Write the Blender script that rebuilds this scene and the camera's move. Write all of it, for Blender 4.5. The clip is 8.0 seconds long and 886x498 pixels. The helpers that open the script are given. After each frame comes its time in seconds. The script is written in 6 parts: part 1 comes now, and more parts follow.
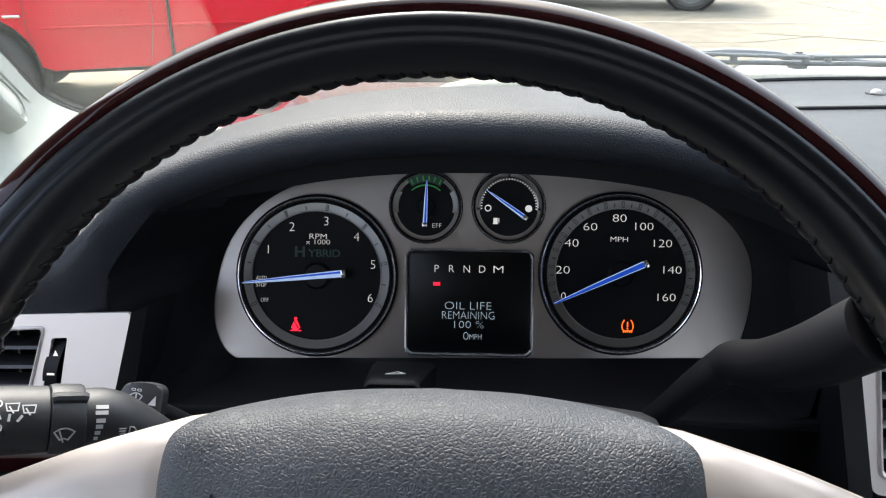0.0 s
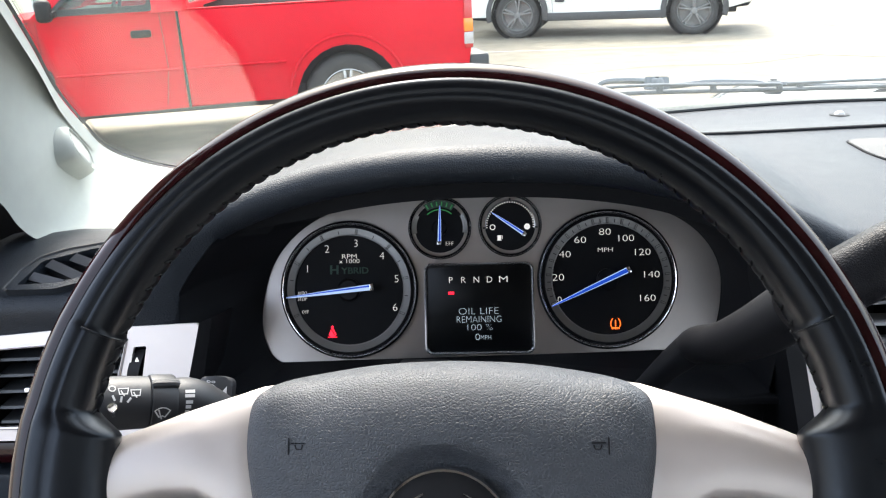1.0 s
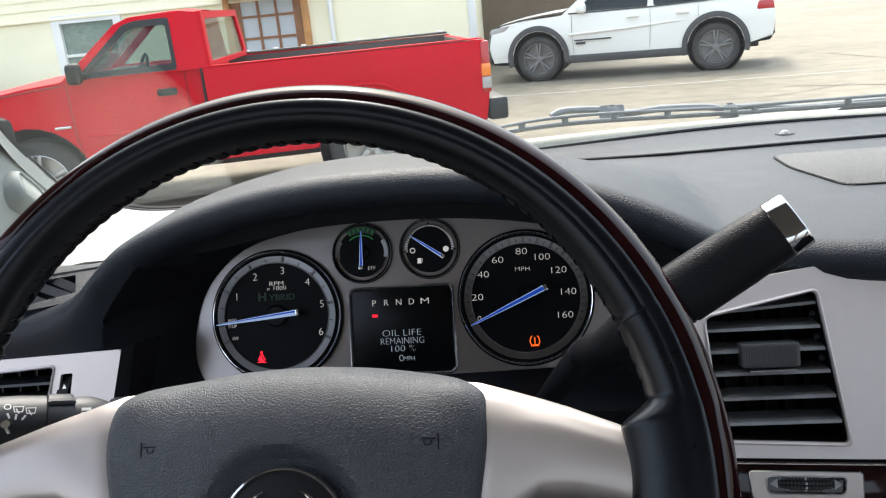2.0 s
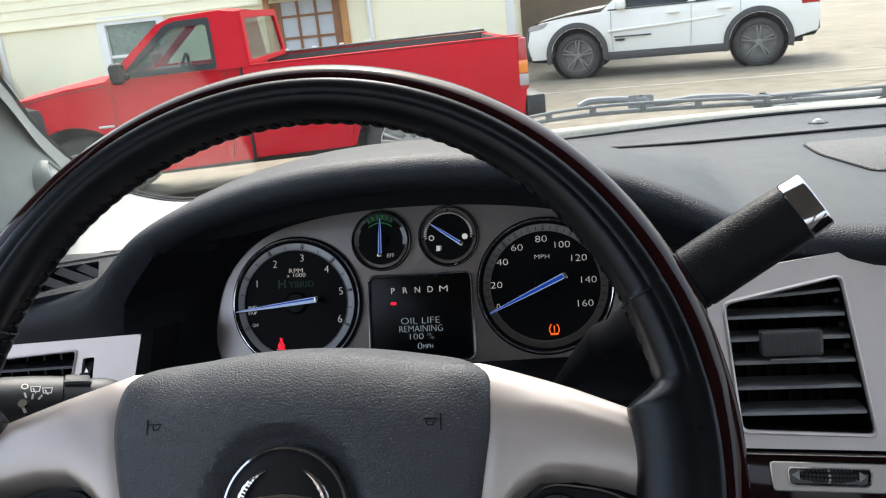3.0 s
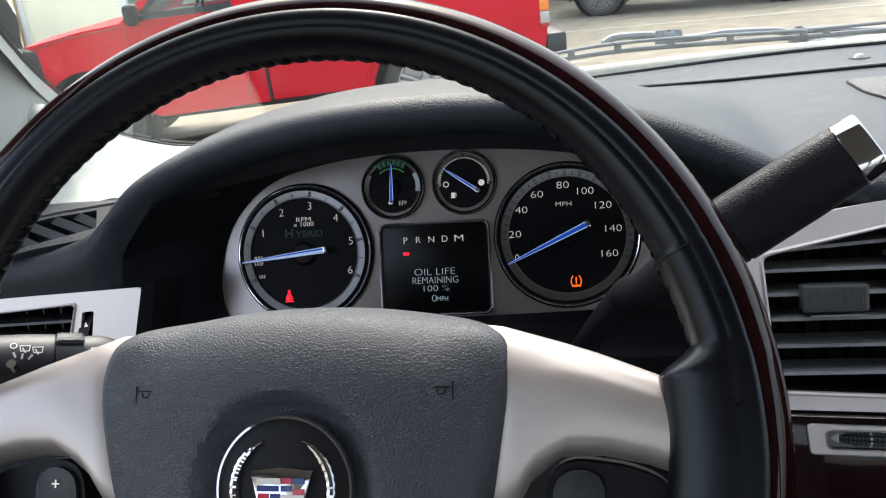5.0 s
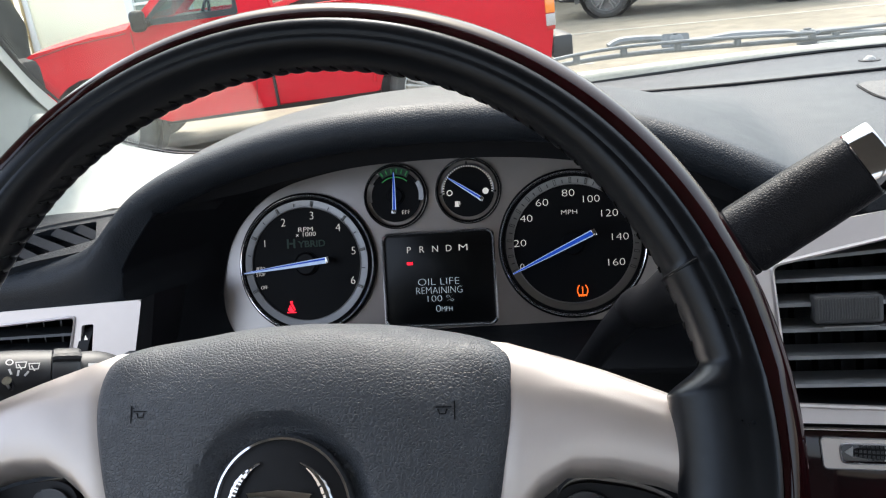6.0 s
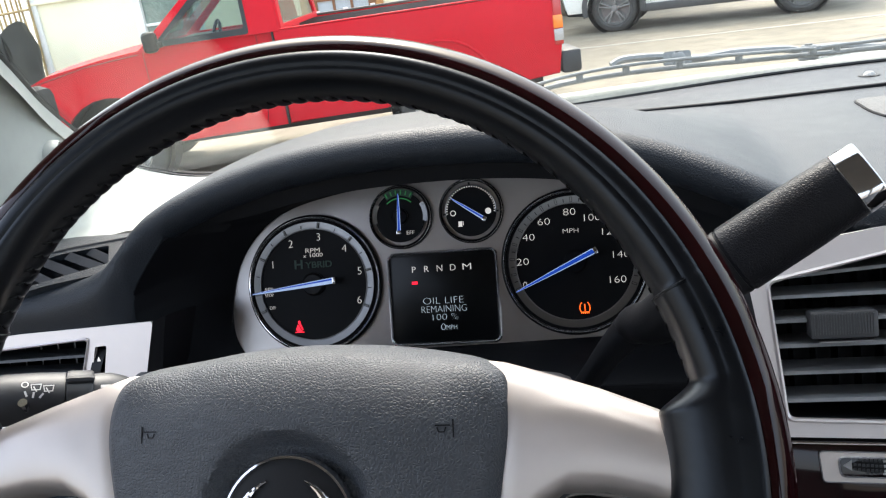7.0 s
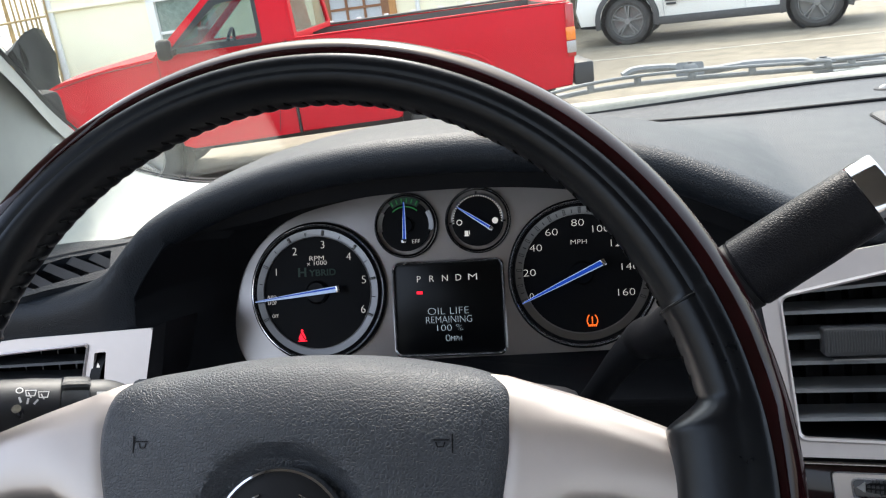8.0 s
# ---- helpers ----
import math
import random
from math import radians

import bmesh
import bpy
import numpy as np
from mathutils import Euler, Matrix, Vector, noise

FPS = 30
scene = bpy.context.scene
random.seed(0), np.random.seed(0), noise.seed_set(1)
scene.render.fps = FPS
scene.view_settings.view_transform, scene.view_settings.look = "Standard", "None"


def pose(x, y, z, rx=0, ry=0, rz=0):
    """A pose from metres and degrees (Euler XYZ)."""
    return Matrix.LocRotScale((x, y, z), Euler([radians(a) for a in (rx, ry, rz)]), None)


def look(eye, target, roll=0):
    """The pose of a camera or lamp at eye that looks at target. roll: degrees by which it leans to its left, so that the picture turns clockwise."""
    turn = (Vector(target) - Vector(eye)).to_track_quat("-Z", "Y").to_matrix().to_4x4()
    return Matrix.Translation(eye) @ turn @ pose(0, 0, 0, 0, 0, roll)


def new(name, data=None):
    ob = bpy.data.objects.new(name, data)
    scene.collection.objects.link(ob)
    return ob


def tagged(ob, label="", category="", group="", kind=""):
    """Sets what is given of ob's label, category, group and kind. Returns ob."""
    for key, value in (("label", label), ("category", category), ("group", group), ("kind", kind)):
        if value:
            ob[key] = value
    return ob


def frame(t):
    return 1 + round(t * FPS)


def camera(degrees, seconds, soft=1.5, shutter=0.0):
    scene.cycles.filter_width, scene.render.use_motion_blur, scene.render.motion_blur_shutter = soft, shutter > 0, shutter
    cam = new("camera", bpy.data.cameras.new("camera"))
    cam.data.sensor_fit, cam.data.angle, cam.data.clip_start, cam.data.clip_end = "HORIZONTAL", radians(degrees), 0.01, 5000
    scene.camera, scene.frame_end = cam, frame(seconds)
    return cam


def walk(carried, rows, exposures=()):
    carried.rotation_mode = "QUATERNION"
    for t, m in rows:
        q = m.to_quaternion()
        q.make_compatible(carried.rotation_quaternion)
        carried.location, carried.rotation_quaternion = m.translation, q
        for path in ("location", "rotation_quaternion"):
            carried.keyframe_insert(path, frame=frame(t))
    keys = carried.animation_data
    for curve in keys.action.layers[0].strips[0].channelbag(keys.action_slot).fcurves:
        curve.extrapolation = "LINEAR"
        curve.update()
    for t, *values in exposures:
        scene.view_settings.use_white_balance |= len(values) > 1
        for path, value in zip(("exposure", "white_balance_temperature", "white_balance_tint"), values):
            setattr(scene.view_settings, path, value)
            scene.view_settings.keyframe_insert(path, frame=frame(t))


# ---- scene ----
cam = camera(56.0, 8.0, soft=1.2)
PATH = [
    (0, (0.036, 0.007, 1.548), (-0.098, 1.856, 0.797), -0.6),
    (0.5, (0.038, -0.035, 1.558), (-0.103, 1.817, 0.815), -1.7),
    (1, (0.044, -0.083, 1.572), (-0.125, 1.789, 0.89), -3.0),
    (1.5, (0.081, -0.097, 1.565), (-0.127, 1.795, 0.952), -4.5),
    (1.7, (0.105, -0.099, 1.56), (-0.116, 1.799, 0.969), -5.0),
    (2.8, (0.147, -0.097, 1.551), (-0.177, 1.795, 0.992), -6.2),
    (3, (0.144, -0.096, 1.546), (-0.194, 1.791, 0.978), -6.2),
    (3.5, (0.143, -0.087, 1.545), (-0.215, 1.784, 0.936), -6.6),
    (4, (0.151, -0.067, 1.546), (-0.218, 1.787, 0.893), -6.8),
    (4.5, (0.144, -0.057, 1.54), (-0.229, 1.784, 0.854), -6.6),
    (4.7, (0.141, -0.063, 1.539), (-0.241, 1.773, 0.844), -6.7),
    (6, (0.142, -0.051, 1.54), (-0.266, 1.783, 0.855), -7.5),
    (6.5, (0.146, -0.055, 1.544), (-0.278, 1.784, 0.88), -8.0),
    (7, (0.15, -0.059, 1.546), (-0.284, 1.783, 0.898), -8.4),
    (7.5, (0.15, -0.058, 1.544), (-0.289, 1.787, 0.909), -8.3),
    (8, (0.151, -0.05, 1.542), (-0.305, 1.795, 0.921), -7.8),
]
walk(cam, [(t, look(eye, target, roll)) for t, eye, target, roll in PATH],
     [(t, stops, 6250, 11) for t, stops in ((0.0, 1.93), (0.5, 2.06), (1.0, 2.34), (1.3, 2.11), (1.7, 1.76), (2.8, 1.46), (3.5, 1.51), (4.0, 1.61), (4.7, 1.66), (5.8, 1.81), (6.5, 1.91), (7.0, 1.91), (8.0, 1.76))])


# ---- world and sun ----
SUN_EL, SUN_AZ = radians(55), radians(345)   # azimuth clockwise from +y
world = bpy.data.worlds.new("world")
scene.world = world
world.use_nodes = True
wn = world.node_tree
sky = wn.nodes.new("ShaderNodeTexSky")
sky.sky_type, sky.sun_disc = "NISHITA", False
sky.sun_elevation, sky.sun_rotation = SUN_EL, SUN_AZ
sky.dust_density, sky.air_density = 6.0, 1.0   # a hazy day
wn.nodes["Background"].inputs[1].default_value = 0.15
wn.links.new(sky.outputs[0], wn.nodes["Background"].inputs[0])
haze, both = wn.nodes.new("ShaderNodeBackground"), wn.nodes.new("ShaderNodeAddShader")   # white high cloud over the whole sky
haze.inputs[0].default_value, haze.inputs[1].default_value = (0.93, 0.97, 1.0, 1), 0.42
wn.links.new(wn.nodes["Background"].outputs[0], both.inputs[0])
wn.links.new(haze.outputs[0], both.inputs[1])
wn.links.new(both.outputs[0], wn.nodes["World Output"].inputs[0])
sun = new("sun", bpy.data.lights.new("sun", "SUN"))
sun.data.energy, sun.data.angle, sun.data.color = 0.9, radians(10.0), (1.0, 0.95, 0.88)
sun_dir = Vector((math.sin(SUN_AZ) * math.cos(SUN_EL), math.cos(SUN_AZ) * math.cos(SUN_EL), math.sin(SUN_EL)))
sun.matrix_world = look(sun_dir * 50, (0, 0, 0))


# ---- materials ----
def material(name, color, rough=0.5, metal=0.0, bump=0.0, scale=200.0, vary=0.0, vary_scale=8.0, coat=0.0, emit=None, power=0.0,
             cells=False, spec=0.5, rough_vary=0.0):
    """A principled material with two scales of colour change and fine relief, in metres."""
    m = bpy.data.materials.new(name)
    m.use_nodes = True
    nt = m.node_tree
    b = nt.nodes["Principled BSDF"]
    b.inputs["Base Color"].default_value = (*color, 1)
    b.inputs["Roughness"].default_value = rough
    b.inputs["Metallic"].default_value = metal
    b.inputs["Coat Weight"].default_value = coat
    b.inputs["Coat Roughness"].default_value = 0.06
    b.inputs["Specular IOR Level"].default_value = spec
    if emit:
        b.inputs["Emission Color"].default_value = (*emit, 1)
        b.inputs["Emission Strength"].default_value = power
    co = nt.nodes.new("ShaderNodeTexCoord")
    if vary or rough_vary:
        n1, n2 = nt.nodes.new("ShaderNodeTexNoise"), nt.nodes.new("ShaderNodeTexNoise")
        n1.inputs["Scale"].default_value, n2.inputs["Scale"].default_value = vary_scale, vary_scale * 11
        n1.inputs["Detail"].default_value = n2.inputs["Detail"].default_value = 4
        mix = nt.nodes.new("ShaderNodeMath")
        mix.operation = "ADD"
        for n, k in ((n1, 0), (n2, 1)):
            nt.links.new(co.outputs["Object"], n.inputs["Vector"])
            nt.links.new(n.outputs[0], mix.inputs[k])
        if vary:
            mr = nt.nodes.new("ShaderNodeMapRange")
            mr.inputs[1].default_value, mr.inputs[2].default_value = 0.6, 1.4
            mr.inputs[3].default_value, mr.inputs[4].default_value = 1 - vary, 1 + vary
            nt.links.new(mix.outputs[0], mr.inputs[0])
            vm = nt.nodes.new("ShaderNodeVectorMath")
            vm.operation = "SCALE"
            vm.inputs[0].default_value = color
            nt.links.new(mr.outputs[0], vm.inputs["Scale"])
            nt.links.new(vm.outputs[0], b.inputs["Base Color"])
        if rough_vary:
            rr = nt.nodes.new("ShaderNodeMapRange")
            rr.inputs[1].default_value, rr.inputs[2].default_value = 0.6, 1.4
            rr.inputs[3].default_value, rr.inputs[4].default_value = rough - rough_vary, rough + rough_vary
            nt.links.new(mix.outputs[0], rr.inputs[0])
            nt.links.new(rr.outputs[0], b.inputs["Roughness"])
    if bump:
        bp = nt.nodes.new("ShaderNodeBump")
        bp.inputs["Strength"].default_value = 1.0
        bp.inputs["Distance"].default_value = bump
        if cells:
            tx = nt.nodes.new("ShaderNodeTexVoronoi")
            tx.feature = "DISTANCE_TO_EDGE"
            tx.inputs["Scale"].default_value = scale
            ramp = nt.nodes.new("ShaderNodeMapRange")   # raised pebbles between narrow creases
            ramp.interpolation_type = "SMOOTHSTEP"
            ramp.inputs[1].default_value, ramp.inputs[2].default_value = 0.0, 0.26
            nt.links.new(tx.outputs["Distance"], ramp.inputs[0])
            out = ramp.outputs[0]
        else:
            tx = nt.nodes.new("ShaderNodeTexNoise")
            tx.inputs["Scale"].default_value, tx.inputs["Detail"].default_value = scale, 5
            out = tx.outputs[0]
        if cells:   # bend the cells so that the grain looks like pressed hide
            wob = nt.nodes.new("ShaderNodeTexNoise")
            wob.inputs["Scale"].default_value, wob.inputs["Detail"].default_value = scale * 0.4, 0.0
            wv = nt.nodes.new("ShaderNodeVectorMath")
            wv.operation = "MULTIPLY_ADD"
            wv.inputs[1].default_value = (0.4 / scale,) * 3
            nt.links.new(co.outputs["Object"], wob.inputs["Vector"])
            nt.links.new(wob.outputs["Color"], wv.inputs[0])
            nt.links.new(co.outputs["Object"], wv.inputs[2])
            nt.links.new(wv.outputs[0], tx.inputs["Vector"])
        else:
            nt.links.new(co.outputs["Object"], tx.inputs["Vector"])
        nt.links.new(out, bp.inputs["Height"])
        nt.links.new(bp.outputs[0], b.inputs["Normal"])
    return m


def glass_material(name, tint=(1, 1, 1), rough=0.0, gloss=0.03, dust=0.0):
    m = bpy.data.materials.new(name)
    m.use_nodes = True
    nt = m.node_tree
    nt.nodes.remove(nt.nodes["Principled BSDF"])
    tr, gl, mx, fr, pw, ma = (nt.nodes.new(k) for k in ("ShaderNodeBsdfTransparent", "ShaderNodeBsdfGlossy", "ShaderNodeMixShader", "ShaderNodeLayerWeight", "ShaderNodeMath", "ShaderNodeMath"))
    tr.inputs[0].default_value = (*tint, 1)
    gl.inputs["Roughness"].default_value = rough
    pw.operation, pw.inputs[1].default_value = "POWER", 5.0
    ma.operation, ma.inputs[1].default_value, ma.inputs[2].default_value = "MULTIPLY_ADD", 0.6, gloss
    nt.links.new(fr.outputs["Facing"], pw.inputs[0])
    nt.links.new(pw.outputs[0], ma.inputs[0])
    nt.links.new(ma.outputs[0], mx.inputs[0])
    nt.links.new(tr.outputs[0], mx.inputs[1])
    nt.links.new(gl.outputs[0], mx.inputs[2])
    out = mx.outputs[0]
    if dust:   # a thin film of dust that catches the sun
        tl_, dm, nz, mr = (nt.nodes.new(k) for k in ("ShaderNodeBsdfTranslucent", "ShaderNodeMixShader", "ShaderNodeTexNoise", "ShaderNodeMapRange"))
        tl_.inputs[0].default_value = (0.9, 0.88, 0.82, 1)
        nz.inputs["Scale"].default_value, nz.inputs["Detail"].default_value = 9.0, 6.0
        mr.inputs[3].default_value, mr.inputs[4].default_value = dust * 0.6, dust * 1.4
        nt.links.new(nz.outputs[0], mr.inputs[0])
        nt.links.new(mr.outputs[0], dm.inputs[0])
        nt.links.new(out, dm.inputs[1])
        nt.links.new(tl_.outputs[0], dm.inputs[2])
        out = dm.outputs[0]
    nt.links.new(out, nt.nodes["Material Output"].inputs[0])
    return m


PAD = material("dash_pad", (0.0120, 0.0155, 0.0205), 0.46, spec=0.25, bump=0.00012, scale=560, cells=True, vary=0.18, vary_scale=5, rough_vary=0.04)
PAD_FINE = material("airbag_skin", (0.024, 0.029, 0.037), 0.47, spec=0.58, bump=0.00018, scale=680, cells=True, vary=0.15, vary_scale=9)
LEATHER = material("rim_leather", (0.0016, 0.0020, 0.0029), 0.33, spec=0.30, bump=0.00005, scale=420, vary=0.12, vary_scale=25, rough_vary=0.07)
THREAD = material("stitch_thread", (0.0025, 0.0026, 0.003), 0.6, spec=0.15, vary=0.2, vary_scale=80)
LEATHER.node_tree.nodes["Principled BSDF"].inputs["Specular Tint"].default_value = (0.84, 0.91, 1.0, 1)
PLASTIC = material("black_plastic", (0.0055, 0.0057, 0.0068), 0.5, spec=0.2, bump=0.00008, scale=2500, vary=0.15)
PLASTIC_DARK = material("recess_plastic", (0.0065, 0.007, 0.0085), 0.6, spec=0.12, bump=0.00008, scale=2500, vary=0.15)
GREY_PLASTIC = material("grey_plastic", (0.022, 0.0235, 0.026), 0.48, bump=0.0001, scale=2200, vary=0.15)
BEZEL = material("bezel_paint", (0.59, 0.545, 0.53), 0.42, metal=0.6, bump=0.00003, scale=3000, vary=0.04, rough_vary=0.05)
SILVER = material("satin_silver", (0.50, 0.455, 0.425), 0.43, metal=0.75, bump=0.00003, scale=3000, vary=0.05, rough_vary=0.06)
PANEL = material("cluster_panel", (0.43, 0.40, 0.385), 0.33, metal=0.95, bump=0.00002, scale=3000, vary=0.04)
RIM_CHROME = material("dial_rim", (0.92, 0.92, 0.94), 0.16, metal=0.85, vary=0.03)
RING = material("scale_ring", (0.23, 0.227, 0.227), 0.28, metal=1.0, vary=0.05)
TICK = material("scale_tick", (0.23, 0.225, 0.22), 0.6, spec=0.1, vary=0.05)
CHROME = material("chrome", (0.55, 0.555, 0.57), 0.07, metal=1.0, vary=0.03)
CAP_CHROME = material("cap_chrome", (0.50, 0.505, 0.52), 0.07, metal=1.0, vary=0.03)
WOOD = material("cherry_wood", (0.0092, 0.0016, 0.0021), 0.35, spec=0.0, coat=0.7, vary=0.5, vary_scale=30)
WOOD.node_tree.nodes["Principled BSDF"].inputs["Coat IOR"].default_value = 1.42
DIAL = material("dial_black", (0.006, 0.0063, 0.0075), 0.5, spec=0.12, vary=0.1)
SCREEN = material("screen_black", (0.003, 0.0035, 0.004), 0.3, spec=0.2, vary=0.1)
NEEDLE = material("needle_blue", (0.02, 0.06, 0.38), 0.12, coat=0.6, emit=(0.02, 0.09, 0.6), power=0.14, vary=0.05)
# light on the needle's upper facet, put in as pale colour and glow
LIT_FACET = material("needle_lit_facet", (0.72, 0.80, 0.95), 0.10, metal=0.3, emit=(0.45, 0.62, 0.95), power=0.16, vary=0.05)
INK = material("dial_ink", (0.75, 0.71, 0.65), 0.5, emit=(0.8, 0.75, 0.68), power=0.16, vary=0.05)
INK_DARK = material("tick_ink", (0.02, 0.02, 0.02), 0.5, vary=0.05)
MARK_WHITE = material("printed_white", (0.55, 0.55, 0.54), 0.5, vary=0.08)
MARK = material("grey_mark", (0.35, 0.35, 0.34), 0.6, vary=0.1)
LCD = material("lcd_text", (0.5, 0.55, 0.58), 0.5, emit=(0.66, 0.80, 0.86), power=0.14, vary=0.05)
RED_LAMP = material("red_lamp", (0.5, 0.01, 0.02), 0.5, emit=(1.0, 0.01, 0.03), power=0.55, vary=0.05)
ORANGE_LAMP = material("orange_lamp", (0.5, 0.1, 0.02), 0.5, emit=(1.0, 0.13, 0.01), power=0.55, vary=0.05)
GREEN_INK = material("green_ink", (0.02, 0.16, 0.05), 0.5, emit=(0.03, 0.2, 0.05), power=0.12, vary=0.05)
GREEN_DIM = material("green_dim", (0.012, 0.045, 0.03), 0.5, vary=0.05)
TRIM = material("pillar_trim", (0.33, 0.345, 0.315), 0.7, bump=0.00015, scale=1800, vary=0.05)
# the roof lining is unseen; this grey is chosen for the cabin's light
HEADLINER = material("headliner", (0.27, 0.265, 0.25), 0.9, bump=0.0003, scale=1500, vary=0.06)
WINDSHIELD = glass_material("windshield_glass", (0.95, 0.97, 0.94), dust=0.0010, gloss=0.028)

AUTO_GLASS = glass_material("vehicle_glass", (0.72, 0.77, 0.75))
FRIT = material("frit", (0.008, 0.008, 0.008), 0.6, vary=0.1)
RED_PAINT = material("red_paint", (0.50, 0.002, 0.0125), 0.5, spec=0.08, coat=0.06, vary=0.08, vary_scale=2)
WHITE_PAINT = material("white_paint", (0.80, 0.785, 0.73), 0.40, coat=0.35, vary=0.03, vary_scale=2)
TYRE = material("tyre_rubber", (0.050, 0.048, 0.045), 0.85, bump=0.002, scale=60, vary=0.3)
WHEEL_DARK = material("dark_wheel", (0.20, 0.195, 0.185), 0.45, metal=0.3, vary=0.25)
WHEEL_GREY = material("steel_wheel", (0.45, 0.44, 0.42), 0.4, metal=0.7, vary=0.2)
SIDING = material("cream_siding", (0.90, 0.83, 0.61), 0.7, bump=0.001, scale=40, vary=0.06, vary_scale=1.5)
WHITE_TRIM = material("white_trim", (0.78, 0.77, 0.74), 0.6, vary=0.05)
DOOR_WOOD = material("door_wood", (0.25, 0.10, 0.035), 0.5, bump=0.001, scale=60, vary=0.3)
GROUND = material("concrete_lot", (0.198, 0.172, 0.128), 0.85, bump=0.004, scale=30, vary=0.38, vary_scale=0.30)
LINE = material("lot_line", (0.30, 0.285, 0.24), 0.85, vary=0.25, vary_scale=4)
TAR = material("tar_crack", (0.085, 0.075, 0.06), 0.85, vary=0.3, vary_scale=5)
HOOD_PAINT = material("hood_paint", (0.05, 0.06, 0.075), 0.3, coat=1.0, vary=0.1)
COWL = material("cowl_plastic", (0.33, 0.315, 0.275), 0.55, bump=0.0004, scale=700, vary=0.25)
BED_DARK = material("bed_dark", (0.055, 0.05, 0.045), 0.7, vary=0.25, vary_scale=6)
LENS_RED = material("red_lens", (0.4, 0.01, 0.01), 0.2, coat=0.5, vary=0.1)
LENS_AMBER = material("amber_lens", (0.75, 0.2, 0.02), 0.2, coat=0.5, vary=0.1)
LENS_CLEAR = material("clear_lens", (0.38, 0.36, 0.35), 0.2, coat=0.4, vary=0.15)
EMB_RED = material("emblem_red", (0.45, 0.005, 0.03), 0.2, coat=0.6, vary=0.05)
EMB_BLUE = material("emblem_blue", (0.01, 0.03, 0.16), 0.2, coat=0.6, vary=0.05)
EMB_GOLD = material("emblem_cream", (0.66, 0.63, 0.56), 0.25, coat=0.4, vary=0.05)
FOLIAGE = material("foliage", (0.05, 0.09, 0.03), 0.7, vary=0.4, vary_scale=3)
BAMBOO = material("bamboo", (0.45, 0.33, 0.16), 0.6, vary=0.3, vary_scale=4)
GRIP = material("grip_leather", (0.0035, 0.004, 0.006), 0.42, spec=0.2, bump=0.00011, scale=800, cells=True, vary=0.3, vary_scale=30)
# wiper colour lightened to grey for the veil of haze over it
WIPER = material("hazed_wiper", (0.17, 0.18, 0.185), 0.6, vary=0.3, vary_scale=30)
# the seal's pale tone stands for light reflected along the glass base
SEAL = material("glass_seal", (0.36, 0.35, 0.29), 0.4, vary=0.2, vary_scale=20)
SHROUD = material("shroud_plastic", (0.055, 0.054, 0.053), 0.6, bump=0.0001, scale=1800, vary=0.2, vary_scale=12)
TAB = material("tab_plastic", (0.050, 0.051, 0.053), 0.45, bump=0.0001, scale=2000, vary=0.12)
FIN = material("fin_plastic", (0.22, 0.225, 0.23), 0.45, bump=0.0001, scale=2000, vary=0.15)
SEAT = material("seat_leather", (0.20, 0.20, 0.205), 0.9, vary=0.2)


# ---- mesh helpers ----
def part(name, bm, mat, parent=None, label="", smooth=True, m=None, angle=35):
    """Links a bmesh as one mesh object, under parent if given."""
    if m is not None:
        bmesh.ops.transform(bm, matrix=m, verts=bm.verts)
    bmesh.ops.recalc_face_normals(bm, faces=bm.faces)
    if smooth:
        lim = radians(angle)
        for f in bm.faces:
            f.smooth = True
        for e in bm.edges:
            if len(e.link_faces) == 2 and e.calc_face_angle(0) > lim:
                e.smooth = False
    me = bpy.data.meshes.new(name)
    bm.to_mesh(me)
    bm.free()
    me.materials.append(mat)
    ob = new(name, me)
    if parent:
        ob.parent = parent
    if label:
        ob["label"] = label
    return ob


def thing(name, label, category, m=None, group="", kind=""):
    ob = new(name)
    ob.empty_display_size = 0.05
    if m is not None:
        ob.matrix_world = m
    return tagged(ob, label, category, group, kind)


def loft(rings, closed=True, caps=False):
    """Quads between rings of equal length; closed joins each ring's ends."""
    bm = bmesh.new()
    vs = [[bm.verts.new(p) for p in r] for r in rings]
    n = len(rings[0])
    for a, b in zip(vs, vs[1:]):
        for i in range(n if closed else n - 1):
            j = (i + 1) % n
            bm.faces.new((a[i], a[j], b[j], b[i]))
    if caps:
        bm.faces.new(list(reversed(vs[0])))
        bm.faces.new(vs[-1])
    return bm


def lathe(profile, segs=48, start=0.0, end=360.0):
    """Turns (r, z) points about z."""
    full = abs(end - start) >= 359.9
    rings = []
    for k in range(segs + (0 if full else 1)):
        a = radians(start + (end - start) * k / segs)
        rings.append([(r * math.cos(a), r * math.sin(a), z) for r, z in profile])
    if full:
        rings.append(rings[0])
    bm = loft(rings, closed=False)
    bmesh.ops.remove_doubles(bm, verts=bm.verts, dist=1e-6)
    return bm


def prism(poly, z0, z1, bevel=0.0, segs=2):
    """A flat outline in x, y drawn out from z0 to z1, with the upper and lower rims bevelled."""
    bm = bmesh.new()
    lo = [bm.verts.new((x, y, z0)) for x, y in poly]
    hi = [bm.verts.new((x, y, z1)) for x, y in poly]
    n = len(poly)
    bm.faces.new(list(reversed(lo)))
    top = bm.faces.new(hi)
    for i in range(n):
        j = (i + 1) % n
        bm.faces.new((lo[i], lo[j], hi[j], hi[i]))
    if bevel:
        bmesh.ops.bevel(bm, geom=list(top.edges), offset=bevel, segments=segs, affect="EDGES", profile=0.5)
    return bm


